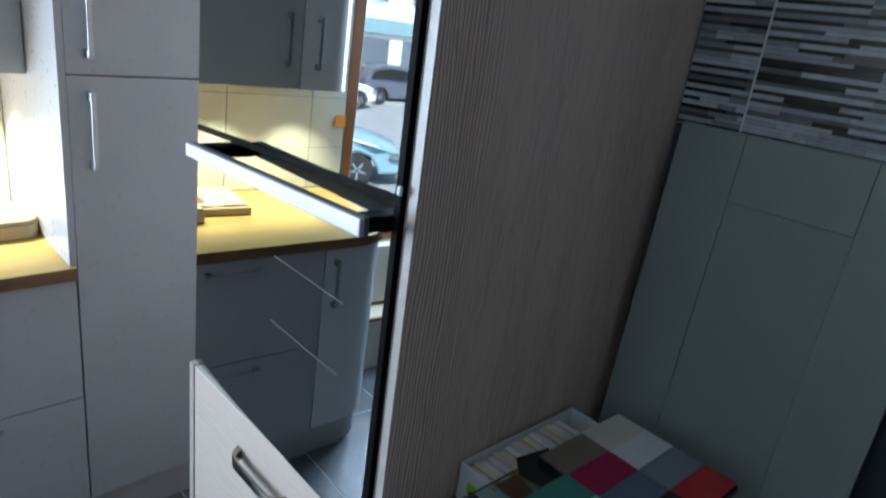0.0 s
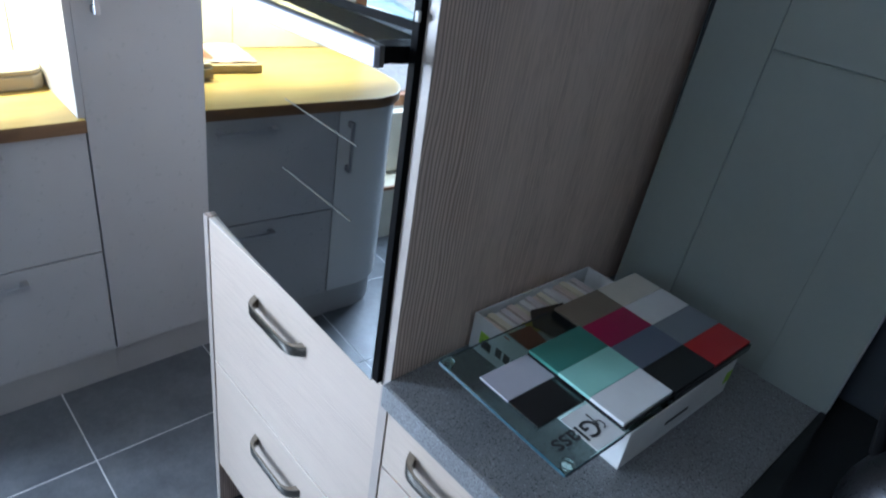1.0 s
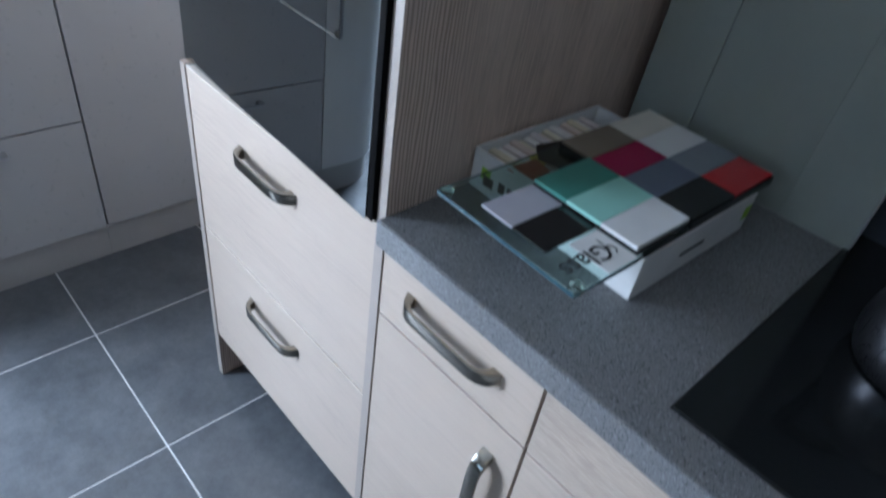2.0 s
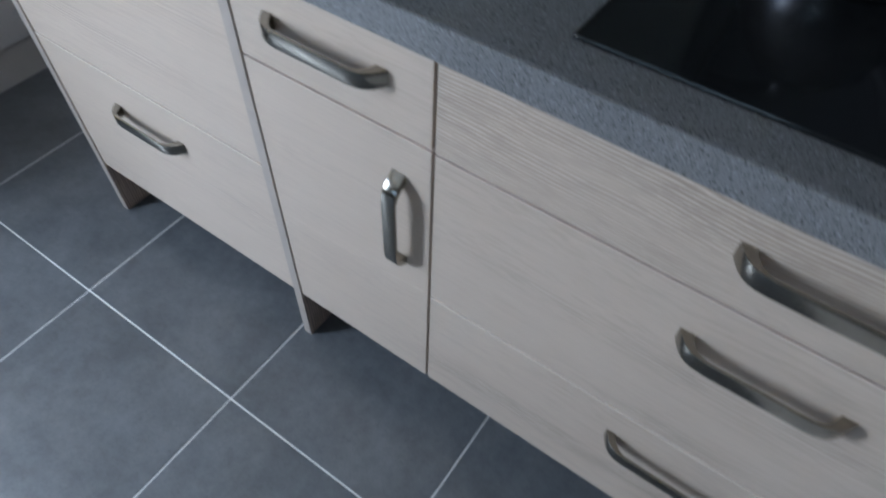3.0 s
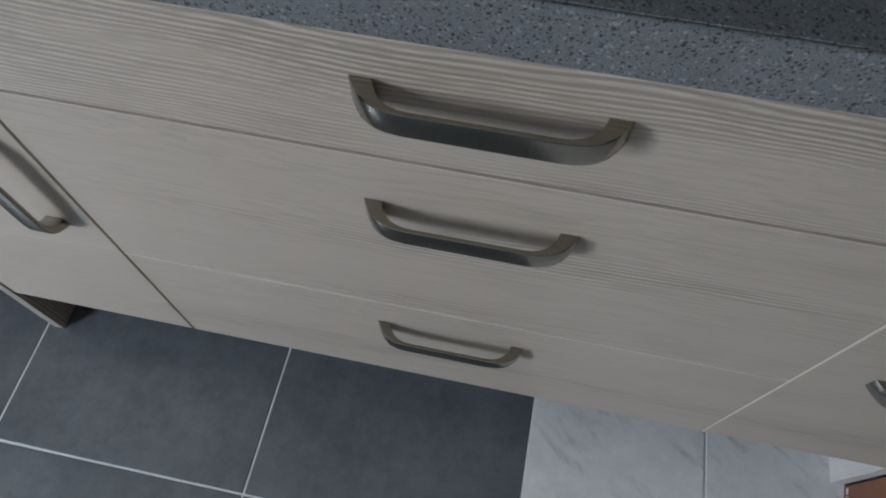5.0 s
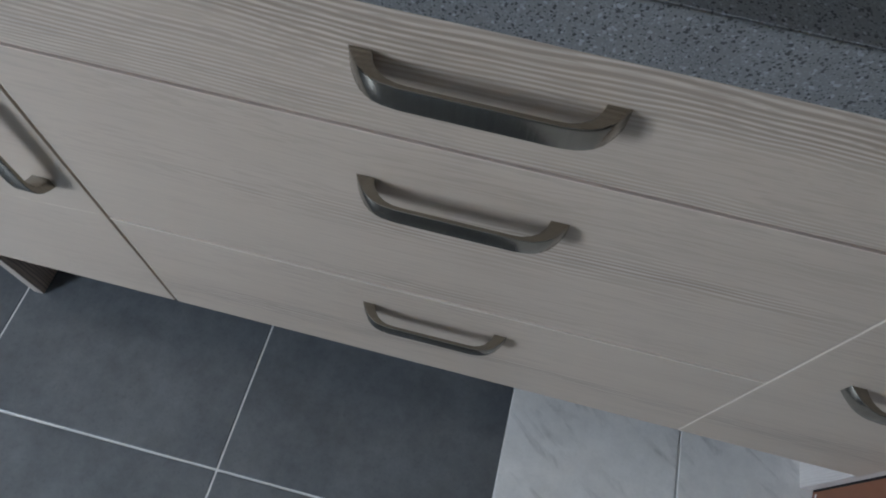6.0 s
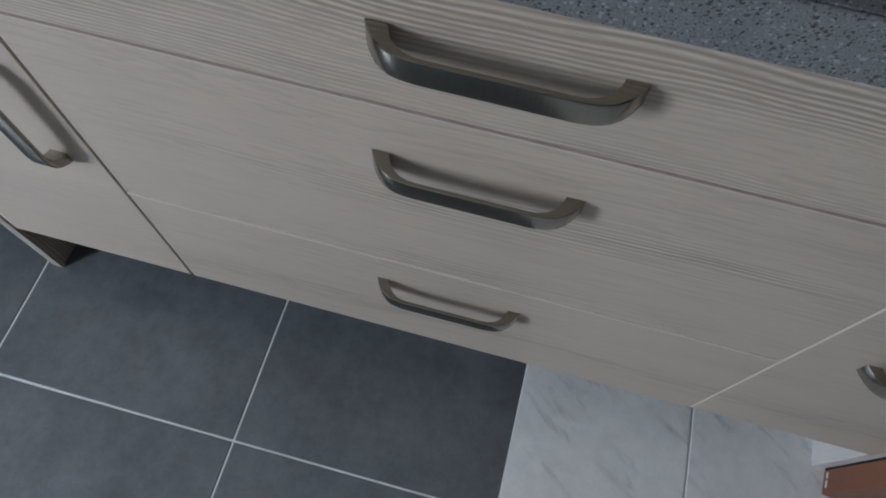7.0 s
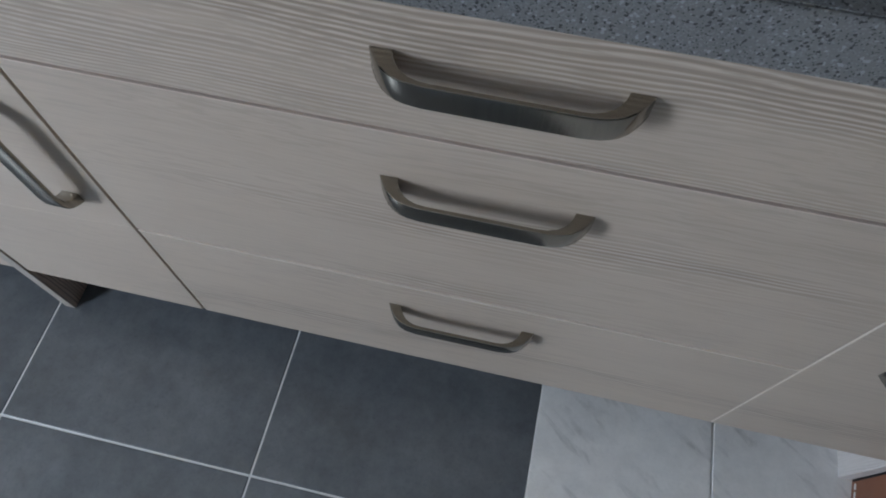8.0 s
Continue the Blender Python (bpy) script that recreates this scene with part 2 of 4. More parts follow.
def stone(name, rough):
    """Dark grey reconstituted stone with black and pale chips."""
    m = material(name, (0.13, 0.135, 0.145), rough)
    p = place(m, (1, 1, 1))
    v = node(m, "ShaderNodeTexVoronoi", Scale=1000.0)
    link(m, p, v.inputs["Vector"])
    v2 = node(m, "ShaderNodeTexVoronoi", Scale=600.0)
    link(m, p, v2.inputs["Vector"])
    cloud = noise_tex(m, p, 9.0, 5.0)
    c = ramp(m, cloud, [(0.3, (0.135, 0.135, 0.137)), (0.7, (0.172, 0.172, 0.174))])
    sep = m.node_tree.nodes.new("ShaderNodeSeparateColor")
    link(m, v.outputs["Color"], sep.inputs[0])
    sep2 = m.node_tree.nodes.new("ShaderNodeSeparateColor")
    link(m, v2.outputs["Color"], sep2.inputs[0])
    c = mix(m, "MIX", ramp(m, sep.outputs[0], [(0.86, (0, 0, 0)), (0.91, (0.9, 0.9, 0.9))]), c, (0.03, 0.031, 0.034))
    c = mix(m, "MIX", ramp(m, sep.outputs[1], [(0.78, (0, 0, 0)), (0.84, (0.45, 0.45, 0.45))]), c, (0.245, 0.252, 0.268))
    c = mix(m, "MIX", ramp(m, sep2.outputs[0], [(0.94, (0, 0, 0)), (0.96, (0.7, 0.7, 0.7))]), c, (0.30, 0.31, 0.33))
    c = mix(m, "MIX", ramp(m, sep2.outputs[1], [(0.93, (0, 0, 0)), (0.95, (0.9, 0.9, 0.9))]), c, (0.02, 0.02, 0.022))
    link(m, c, bsdf(m).inputs["Base Color"])
    bump(m, noise_tex(m, p, 300.0, 2.0), 0.12, 0.0005)
    return m


M["stone"] = stone("speckled_grey_stone", 0.42)
M["stone_edge"] = stone("honed_stone_edge", 0.30)


def floor_tile(name, color, dark, rough, veins=None):
    m = material(name, color, rough)
    info = m.node_tree.nodes.new("ShaderNodeObjectInfo")
    p = place(m, (1, 1, 1))
    off = m.node_tree.nodes.new("ShaderNodeVectorMath")
    off.operation = "ADD"
    mul = m.node_tree.nodes.new("ShaderNodeMath")
    mul.operation = "MULTIPLY"
    mul.inputs[1].default_value = 37.0
    link(m, info.outputs["Random"], mul.inputs[0])
    cs = m.node_tree.nodes.new("ShaderNodeCombineXYZ")
    link(m, mul.outputs[0], cs.inputs[2])
    link(m, p, off.inputs[0])
    link(m, cs.outputs[0], off.inputs[1])
    v = off.outputs[0]
    c = ramp(m, noise_tex(m, v, 7.0, 8.0, 0.68), [(0.36, dark), (0.64, color)])
    c = mix(m, "MULTIPLY", 0.2 if veins else 0.5, c, ramp(m, noise_tex(m, v, 38.0, 7.0, 0.75), [(0.36, (0.62, 0.62, 0.62)), (0.62, (1.08, 1.08, 1.08))]))
    c = mix(m, "MULTIPLY", 0.1 if veins else 0.4, c, ramp(m, noise_tex(m, v, 170.0, 3.0, 0.7), [(0.32, (0.6, 0.6, 0.6)), (0.46, (1, 1, 1))]))
    if veins:
        st = m.node_tree.nodes.new("ShaderNodeMapping")
        turn = m.node_tree.nodes.new("ShaderNodeMapping")
        turn.inputs["Rotation"].default_value = (0, 0, radians(128))
        link(m, v, turn.inputs["Vector"])
        st.inputs["Scale"].default_value = (5.0, 1.1, 1.0)
        link(m, turn.outputs[0], st.inputs["Vector"])
        vein = noise_tex(m, st.outputs[0], 6.5, 6.0, 0.6, 0.6)
        c = mix(m, "MIX", ramp(m, vein, [(0.55, (0, 0, 0)), (0.70, (0.5, 0.5, 0.5))]), c, veins)
    c = mix(m, "MULTIPLY", 0.12, c, ramp(m, info.outputs["Random"], [(0.0, (0.7, 0.7, 0.7)), (1.0, (1, 1, 1))]))
    link(m, c, bsdf(m).inputs["Base Color"])
    link(m, ramp(m, noise_tex(m, v, 14.0, 4.0), [(0.3, (rough * 0.85,) * 3), (0.7, (rough * 1.2,) * 3)]), bsdf(m).inputs["Roughness"])
    bump(m, noise_tex(m, v, 60.0, 4.0), 0.10, 0.0008)
    return m


M["tile_grey"] = floor_tile("anthracite_floor_tile", (0.138, 0.147, 0.157), (0.088, 0.096, 0.106), 0.36)
bsdf(M["tile_grey"]).inputs["Specular IOR Level"].default_value = 0.8
M["tile_marble"] = floor_tile("pale_marble_tile", (0.80, 0.78, 0.765), (0.70, 0.685, 0.675), 0.32, (0.30, 0.29, 0.285))


# ---- mesh helpers ----
def box_into(bm, x0, x1, y0, y1, z0, z1, bevel=0.0, seg=2):
    made = bmesh.ops.create_cube(bm, size=1.0, matrix=Matrix.Translation(((x0 + x1) / 2, (y0 + y1) / 2, (z0 + z1) / 2)) @ Matrix.Diagonal((x1 - x0, y1 - y0, z1 - z0, 1)))
    if bevel:
        edges = list({e for v in made["verts"] for e in v.link_edges})
        bmesh.ops.bevel(bm, geom=edges, offset=bevel, segments=seg, affect="EDGES", profile=0.5)
    return bm


def block(x0, x1, y0, y1, z0, z1, bevel=0.0, seg=2):
    return box_into(bmesh.new(), x0, x1, y0, y1, z0, z1, bevel, seg)


def prism_into(bm, outline, lo, hi, axis="z", bevel=0.0):
    """An outline of 2D points pushed from lo to hi along an axis."""
    def put(u, v, w):
        return {"z": (u, v, w), "y": (u, w, v), "x": (w, u, v)}[axis]
    a = [bm.verts.new(put(u, v, lo)) for u, v in outline]
    b = [bm.verts.new(put(u, v, hi)) for u, v in outline]
    n = len(outline)
    faces = [bm.faces.new(a), bm.faces.new(b)]
    for q in range(n):
        faces.append(bm.faces.new((a[q], a[(q + 1) % n], b[(q + 1) % n], b[q])))
        faces[-1].smooth = n > 12
    bmesh.ops.recalc_face_normals(bm, faces=faces)
    if bevel:
        rim = [e for f in faces[:2] for e in f.edges]
        bmesh.ops.bevel(bm, geom=rim, offset=bevel, segments=2, affect="EDGES", profile=0.5)
    return bm


def prism(outline, lo, hi, axis="z", bevel=0.0):
    return prism_into(bmesh.new(), outline, lo, hi, axis, bevel)


def lathe(profile, steps=40, caps=True):
    bm = bmesh.new()
    rings = []
    for r, z in profile:
        rings.append([bm.verts.new((r * math.cos(2 * math.pi * q / steps), r * math.sin(2 * math.pi * q / steps), z)) for q in range(steps)])
    for a, b in zip(rings, rings[1:]):
        for q in range(steps):
            bm.faces.new((a[q], a[(q + 1) % steps], b[(q + 1) % steps], b[q])).smooth = True
    if caps:
        bm.faces.new(rings[0])
        bm.faces.new(rings[-1])
    bmesh.ops.recalc_face_normals(bm, faces=bm.faces)
    return bm


def tube(points, radius, steps=10):
    """A round rod through points."""
    bm = bmesh.new()
    rings = []
    pts = [Vector(p) for p in points]
    for q, p in enumerate(pts):
        d = (pts[min(q + 1, len(pts) - 1)] - pts[max(q - 1, 0)]).normalized()
        side = d.orthogonal().normalized() if q == 0 else (side - d * side.dot(d)).normalized()
        up = d.cross(side)
        rings.append([bm.verts.new(p + radius * (math.cos(2 * math.pi * s / steps) * side + math.sin(2 * math.pi * s / steps) * up)) for s in range(steps)])
    for a, b in zip(rings, rings[1:]):
        for s in range(steps):
            bm.faces.new((a[s], a[(s + 1) % steps], b[(s + 1) % steps], b[s])).smooth = True
    bm.faces.new(rings[0])
    bm.faces.new(rings[-1])
    bmesh.ops.recalc_face_normals(bm, faces=bm.faces)
    return bm


def mesh(name, bm, mat):
    for e in bm.edges:
        if len(e.link_faces) == 2 and e.calc_face_angle(0) > radians(38):
            e.smooth = False
    me = bpy.data.meshes.new(name)
    bm.to_mesh(me)
    bm.free()
    for one in (mat if isinstance(mat, (list, tuple)) else [mat]):
        me.materials.append(one)
    return me


def part(name, bm, mat, parent, label="", at=None):
    ob = new(name, bm if isinstance(bm, bpy.types.Mesh) else mesh(name, bm, mat))
    ob.parent = parent
    if at is not None:
        ob.matrix_basis = at
    return tagged(ob, label)


def thing(name, label, category, group="", at=None):
    ob = new(name)
    ob.empty_display_size = 0.1
    if at is not None:
        ob.matrix_basis = at
    return tagged(ob, label, category, group)


def solid(name, bm, mat, label, category="", group="", kind=""):
    return tagged(new(name, mesh(name, bm, mat)), label, category, group, kind)


# ---- the setting ----
ROOM_W, ROOM_E, ROOM_S, ROOM_N, ROOM_H = -1.86, 4.6, -4.6, 0.60, 2.55
WIN_S, WIN_N, WIN_LO, WIN_HI = -3.4, -1.075, 0.60, 2.35

floor = solid("floor", block(ROOM_W, ROOM_E, ROOM_S, ROOM_N, -0.12, -0.0012), M["grout"], "pale grout bed under grey and marble tiles", "floor", kind="structure")
ceiling = solid("ceiling", block(ROOM_W - 0.2, ROOM_E + 0.2, ROOM_S - 0.2, ROOM_N + 0.2, ROOM_H, ROOM_H + 0.15), M["ceiling"], "plain white painted ceiling", "ceiling", kind="structure")
wall_back = solid("wall_back", block(ROOM_W - 0.2, ROOM_E + 0.2, ROOM_N, ROOM_N + 0.2, -0.12, ROOM_H), M["plaster"], "painted wall behind the cabinets", "wall", kind="structure")
wall_east = solid("wall_east", block(ROOM_E, ROOM_E + 0.2, ROOM_S, ROOM_N, -0.12, ROOM_H), M["taupe"], "unseen side wall, painted dark to cut bounced light", "wall", kind="structure")

bm = bmesh.new()
box_into(bm, ROOM_W - 0.2, ROOM_W, WIN_N, ROOM_N, -0.12, ROOM_H)
box_into(bm, ROOM_W - 0.2, ROOM_W, ROOM_S - 0.2, WIN_S, -0.12, ROOM_H)
box_into(bm, ROOM_W - 0.2, ROOM_W, WIN_S, WIN_N, -0.12, WIN_LO)
box_into(bm, ROOM_W - 0.2, ROOM_W, WIN_S, WIN_N, WIN_HI, ROOM_H)
wall_west = solid("wall_west", bm, M["plaster"], "painted wall with a street window", "wall", kind="structure")

# unseen wall; its high opening is added to let sky light fill the room
bm = bmesh.new()
SH0, SH1 = -1.0, 0.75
box_into(bm, ROOM_W - 0.2, SH0, ROOM_S - 0.2, ROOM_S, -0.12, ROOM_H)
box_into(bm, SH1, ROOM_E + 0.2, ROOM_S - 0.2, ROOM_S, -0.12, ROOM_H)
box_into(bm, SH0, SH1, ROOM_S - 0.2, ROOM_S, -0.12, 1.25)
box_into(bm, SH0, SH1, ROOM_S - 0.2, ROOM_S, 2.42, ROOM_H)
wall_front = solid("wall_front", bm, M["taupe"], "unseen dark painted wall with an added fill-light opening", "wall", kind="structure")


def window(name, axis, u0, u1, z0, z1, at, mullions, label):
    """A framed window in the plane axis = at."""
    w = tagged(new(name), label, "window", kind="structure")

    def bar(a0, a1, b0, b1, deep0, deep1):
        return block(deep0, deep1, a0, a1, b0, b1, 0.004) if axis == "x" else block(a0, a1, deep0, deep1, b0, b1, 0.004)
    f = 0.055
    for a0, a1, b0, b1 in ((u0, u0 + f, z0, z1), (u1 - f, u1, z0, z1), (u0 + f, u1 - f, z0, z0 + f), (u0 + f, u1 - f, z1 - f, z1)):
        part("window_frame", bar(a0, a1, b0, b1, at - 0.06, at + 0.012), M["timber"], w, "brown timber frame")
    edges = [u0 + f] + [m for m in mullions] + [u1 - f]
    for m in mullions:
        part("mullion", bar(m - 0.02, m + 0.02, z0 + f, z1 - f, at - 0.05, at), M["timber"], w)
    for a0, a1 in zip(edges, edges[1:]):
        pane = part("pane", bar(a0 + 0.004, a1 - 0.004, z0 + f, z1 - f, at - 0.034, at - 0.028), M["glass"], w, "clear glass pane")
        pane.visible_shadow = False
    return w


window("window_1", "x", WIN_S, WIN_N, WIN_LO, WIN_HI, ROOM_W - 0.008, (-2.35,), "street window in a brown timber frame")

# added window, out of view, only there for fill light
window("fill_window", "y", SH0, SH1, 1.25, 2.42, ROOM_S - 0.08, (-0.12,), "added unseen window that lets in fill light, brown timber frame")

# ---- outside ----
ground = solid("ground", block(-400, 400, -400, 400, -1.9, -1.6), M["asphalt"], "sunlit grey asphalt street", "ground", kind="structure")
solid("pavement", block(-3.2, -2.07, -60, 60, -1.6, -1.45, 0.01), M["kerb"], "concrete pavement along the shop", "pavement", kind="structure")
solid("pavement", block(-24.0, -21.0, -60, 60, -1.6, -1.45, 0.01), M["kerb"], "pale concrete pavement across the street", "pavement", kind="structure")


def wheel(parent, x, y, z, r, w):
    t = part("wheel", lathe([(r * 0.62, -w / 2), (r * 0.96, -w / 2), (r, -w / 2 + 0.03), (r, w / 2 - 0.03), (r * 0.96, w / 2), (r * 0.62, w / 2)], 32), M["tyre"], parent, "black tyre with an alloy rim", pose(x, y, z, 0, 90, 0))
    bm2 = lathe([(r * 0.60, -w / 2 + 0.01), (r * 0.62, w / 2 - 0.01), (r * 0.55, w / 2 - 0.04), (r * 0.14, w / 2 - 0.02), (r * 0.10, w / 2)], 32)
    part("rim", bm2, M["steel_white"], t)
    for q in range(5):
        a = 2 * math.pi * q / 5
        sp = block(0.1 * r, 0.58 * r, -0.025, 0.025, w / 2 - 0.02, w / 2 + 0.012, 0.006)
        bmesh.ops.rotate(sp, verts=sp.verts, cent=(0, 0, 0), matrix=Matrix.Rotation(a, 3, "Z"))
        part("spoke", sp, M["chrome"], t)
    return t


def car(label, paint, at, group="parked cars"):
    """A hatchback, nose towards -y, wheels on z = 0, centre of the front axle at the origin's y."""
    c = thing("car", label, "car", group, at)
    prof = [(-0.86, 0.28), (-0.90, 0.42), (-0.87, 0.60), (-0.72, 0.74), (-0.35, 0.86), (0.35, 0.98), (1.00, 1.42), (1.35, 1.50), (2.3, 1.50), (2.95, 1.34), (3.22, 0.98), (3.30, 0.62), (3.26, 0.30),
            (2.98, 0.26), (2.93, 0.42), (2.78, 0.60), (2.55, 0.67), (2.32, 0.60), (2.17, 0.42), (2.12, 0.26), (0.43, 0.26), (0.38, 0.42), (0.23, 0.60), (0.0, 0.67), (-0.23, 0.60), (-0.38, 0.42), (-0.43, 0.26)]
    body = prism(prof, -0.82, 0.82, "x", 0.05)
    for v in body.verts:
        if v.co.z > 0.95:
            v.co.x *= 1 - 0.32 * min(1, (v.co.z - 0.95) / 0.5)
        if v.co.y < -0.3:
            v.co.x *= 1 - 0.30 * min(1, (-0.3 - v.co.y) / 0.6)
    part("body", body, paint, c)
    for sx in (-1, 1):
        part("side_window", prism([(0.62, 1.02), (1.12, 1.36), (2.2, 1.42), (2.75, 1.30), (2.9, 1.03)], sx * 0.70, sx * 0.80, "x", 0.01), M["black"], c, "dark side glass")
        part("headlight", block(sx * 0.60 - 0.12, sx * 0.60 + 0.12, -0.83, -0.62, 0.58, 0.70, 0.04, 3), M["chrome"], c, "clear headlight")
        for y in (0.0, 2.55):
            wheel(c, sx * 0.74, y, 0.31, 0.31, 0.2 * sx)
    part("bumper", block(-0.60, 0.60, -0.93, -0.84, 0.30, 0.42, 0.03), M["tyre"], c, "dark bumper strip")
    return c


car("pale blue hatchback parked by the pavement", M["car_blue"], pose(-10.79, -7.12, -1.6, 0, 0, 33))
car("white hatchback parked across the street", M["car_white"], pose(-20.44, -12.83, -1.6, 0, 0, 1))
car("dark hatchback parked across the street", M["car_dark"], pose(-21.65, -17.17, -1.6, 0, 0, 2))


def house(y0, y1, h, wall_mat, fascia_mat, label):
    x = -24.0
    g = thing("house", label, "building", "houses across the street", pose(0, 0, -1.6))
    part("wall", block(x - 6, x, y0, y1, -0.15, h, 0.02), wall_mat, g)
    part("roof", prism([(x - 6.3, h), (x + 0.3, h), (x - 3, h + 1.8)], y0, y1, "y"), M["tile_grey"], g, "dark pitched roof")
    part("shop_fascia", block(x, x + 0.15, y0 + 0.3, y1 - 0.3, 2.6, 3.2, 0.02), fascia_mat, g, "shop fascia board")
    n = int((y1 - y0) / 2)
    for q in range(n):
        yc = y0 + (q + 0.5) * (y1 - y0) / n
        for z0, z1, half in ((0.4, 2.4, 0.75), (3.9, 5.3, 0.45)):
            wd = part("window", block(x - 0.02, x + 0.03, yc - half, yc + half, z0, z1, 0.01), M["shop_glass"], g, "dark window")
            part("frame", block(x + 0.02, x + 0.05, yc - half - 0.06, yc + half + 0.06, z0 - 0.07, z0, 0.01), M["plaster"], wd)
    return g


house(-15.0, 2.0, 6.5, M["facade"], M["facade_red"], "rendered house with a red shop front")
house(-24.0, -15.1, 7.2, M["plaster"], M["car_blue"], "white rendered house with a blue shop front")
house(-44.0, -24.1, 6.2, M["facade"], M["facade_red"], "long rendered house with shop windows")

# ---- pale larch kitchen: tower and base units ----
def bow_outline(length):
    """Plan of a bowed strap handle: legs that flare out of the front and a flat bar."""
    h = length / 2
    outer = [(-h, 0.0), (-h + 0.003, -0.0055), (-h + 0.0062, -0.0105), (-h + 0.011, -0.0165), (-h + 0.0165, -0.0208), (-h + 0.022, -0.0236), (-h + 0.029, -0.0256), (-h + 0.041, -0.0268)]
    inner = [(-h + 0.0165, 0.0), (-h + 0.0185, -0.0065), (-h + 0.0215, -0.0115), (-h + 0.0255, -0.0160), (-h + 0.031, -0.0195), (-h + 0.038, -0.0217), (-h + 0.046, -0.0223)]
    right_out = [(-u, v) for u, v in reversed(outer)]
    right_in = [(-u, v) for u, v in inner]
    return outer + right_out + right_in + list(reversed(inner))


def strap_mesh():
    return mesh("handle", prism(bow_outline(0.187), -0.0108, 0.0108, "z", 0.0010), M["steel"])


STRAP = strap_mesh()


def strap(parent, x, z, upright=False, label="bowed brushed nickel handle"):
    return part("handle", STRAP, None, parent, label, pose(x, 0, z, 0, 90 if upright else 0, 0))


def front(name, parent, x0, x1, z0, z1, mat=None, label="", band=None):
    f = part(name, block(x0, x1, 0.0, 0.019, z0, z1 - 0.0016, 0.0008), mat or M["front"], parent, label)
    part("edge_band", block(x0, x1, -0.0004, 0.019, z1 - 0.0016, z1), band or M["edge"], f, "thin edge band")
    return f


DEEP = 0.575


def carcass(parent, x0, x1, z0, z1):
    bm = bmesh.new()
    t = 0.016
    box_into(bm, x0, x0 + t, 0.021, DEEP, z0, z1)
    box_into(bm, x1 - t, x1, 0.021, DEEP, z0, z1)
    box_into(bm, x0 + t, x1 - t, 0.021, DEEP, z0, z0 + t)
    box_into(bm, x0 + t, x1 - t, 0.021, DEEP, z1 - t, z1)
    box_into(bm, x0 + t, x1 - t, DEEP - 0.008, DEEP, z0 + t, z1 - t)
    part("body", bm, M["carcass"], parent, "brown chipboard carcass")


def legs(parent, x0, x1):
    for x in (x0 + 0.05, x1 - 0.05):
        for y in (0.12, DEEP - 0.06):
            part("leg", lathe([(0.024, 0.0), (0.024, 0.01), (0.014, 0.02), (0.014, 0.14), (0.022, 0.155), (0.022, 0.163)], 14), M["rubber"], parent, "", pose(x, y, 0.0))


TW0, TW1, TOP = -0.626, 0.0, 2.25
tower = thing("oven_tower", "tall pale larch oven tower with two drawers", "cabinet", at=pose(0, 0, 0))
side = part("side_panel", block(TW1 - 0.019, TW1, -0.001, 0.592, 0.0, TOP, 0.0008), M["side"], tower, "upright grained larch side panel")
part("edge_band", block(TW1 - 0.0188, TW1 - 0.0002, -0.0022, -0.0010, 0.001, TOP - 0.001), M["edge_pale"], side, "pale front edge band")
# the far side panel steps back behind the oven's glass
side = part("side_panel", prism([(-0.001, 0.0), (0.592, 0.0), (0.592, TOP), (0.022, TOP), (0.022, 0.890), (-0.001, 0.890)], TW0, TW0 + 0.019, "x", 0.0008), M["side"], tower, "upright grained larch side panel")
part("edge_band", block(TW0 + 0.0002, TW0 + 0.0188, -0.0022, -0.0010, 0.001, 0.889), M["edge_pale"], side, "pale front edge band")
carcass(tower, TW0 + 0.020, TW1 - 0.020, 0.165, 0.888)
part("top_board", block(TW0 + 0.020, TW1 - 0.020, 0.0, 0.575, TOP - 0.02, TOP), M["side"], tower)
part("back_board", block(TW0 + 0.020, TW1 - 0.020, 0.565, 0.573, 0.89, TOP - 0.02), M["carcass"], tower)
FX0, FX1 = TW0 + 0.0202, TW1 - 0.0202
for z0, z1, hz in ((0.163, 0.511, 0.428), (0.515, 0.888, 0.803)):
    d = front("drawer_front", tower, FX0, FX1, z0, z1, M["front_calm"])
    strap(d, -0.322, hz)
part("upper_door", block(FX0, FX1, 0.0, 0.019, 1.86, TOP - 0.022, 0.0012), M["front"], tower)

oven = thing("built_in_oven", "black built-in oven with mirrored glass and aluminium handle", "oven", at=pose(0, 0, 0))
OX0, OX1 = FX0 + 0.001, FX1 - 0.001
part("housing", block(OX0, OX1, 0.028, 0.55, 0.893, 1.855, 0.003), M["black"], oven)
# the glass fronts stand slightly askew in the tower
ASKEW = pose(-0.3, 0.0006, 1.14, -0.565, 0, -2.0)
GL, GR = TW0 + 0.3, OX1 - 0.0125 + 0.3
door = part("oven_door", block(GL, GR, 0.0, 0.0065, -0.248, 0.256), M["dark_mirror"], oven, "dark mirrored glass door", ASKEW)
part("control_panel", block(GL, GR, 0.0, 0.0065, 0.2564, 0.712), M["dark_mirror"], oven, "dark mirrored glass panel", ASKEW)
part("door_trim", block(OX1 - 0.0120, OX1, -0.0095, 0.027, 0.894, 1.855, 0.001), M["rubber"], oven, "black edge trim")
part("air_gap_trim", block(GL + 0.002, GR, -0.0025, -0.0003, -0.0050, 0.0050), M["rubber"], oven, "black vent strip", ASKEW @ pose(0, 0, 0.2555, 0, -3.2, 0))
TILT = pose(-0.273, 0, 1.3715, 0, -1.7, 0)
hb = part("oven_handle", block(-0.240, 0.240, -0.058, -0.050, -0.0115, 0.0115, 0.002), M["pale_bar"], oven, "flat bright aluminium handle bar", TILT)
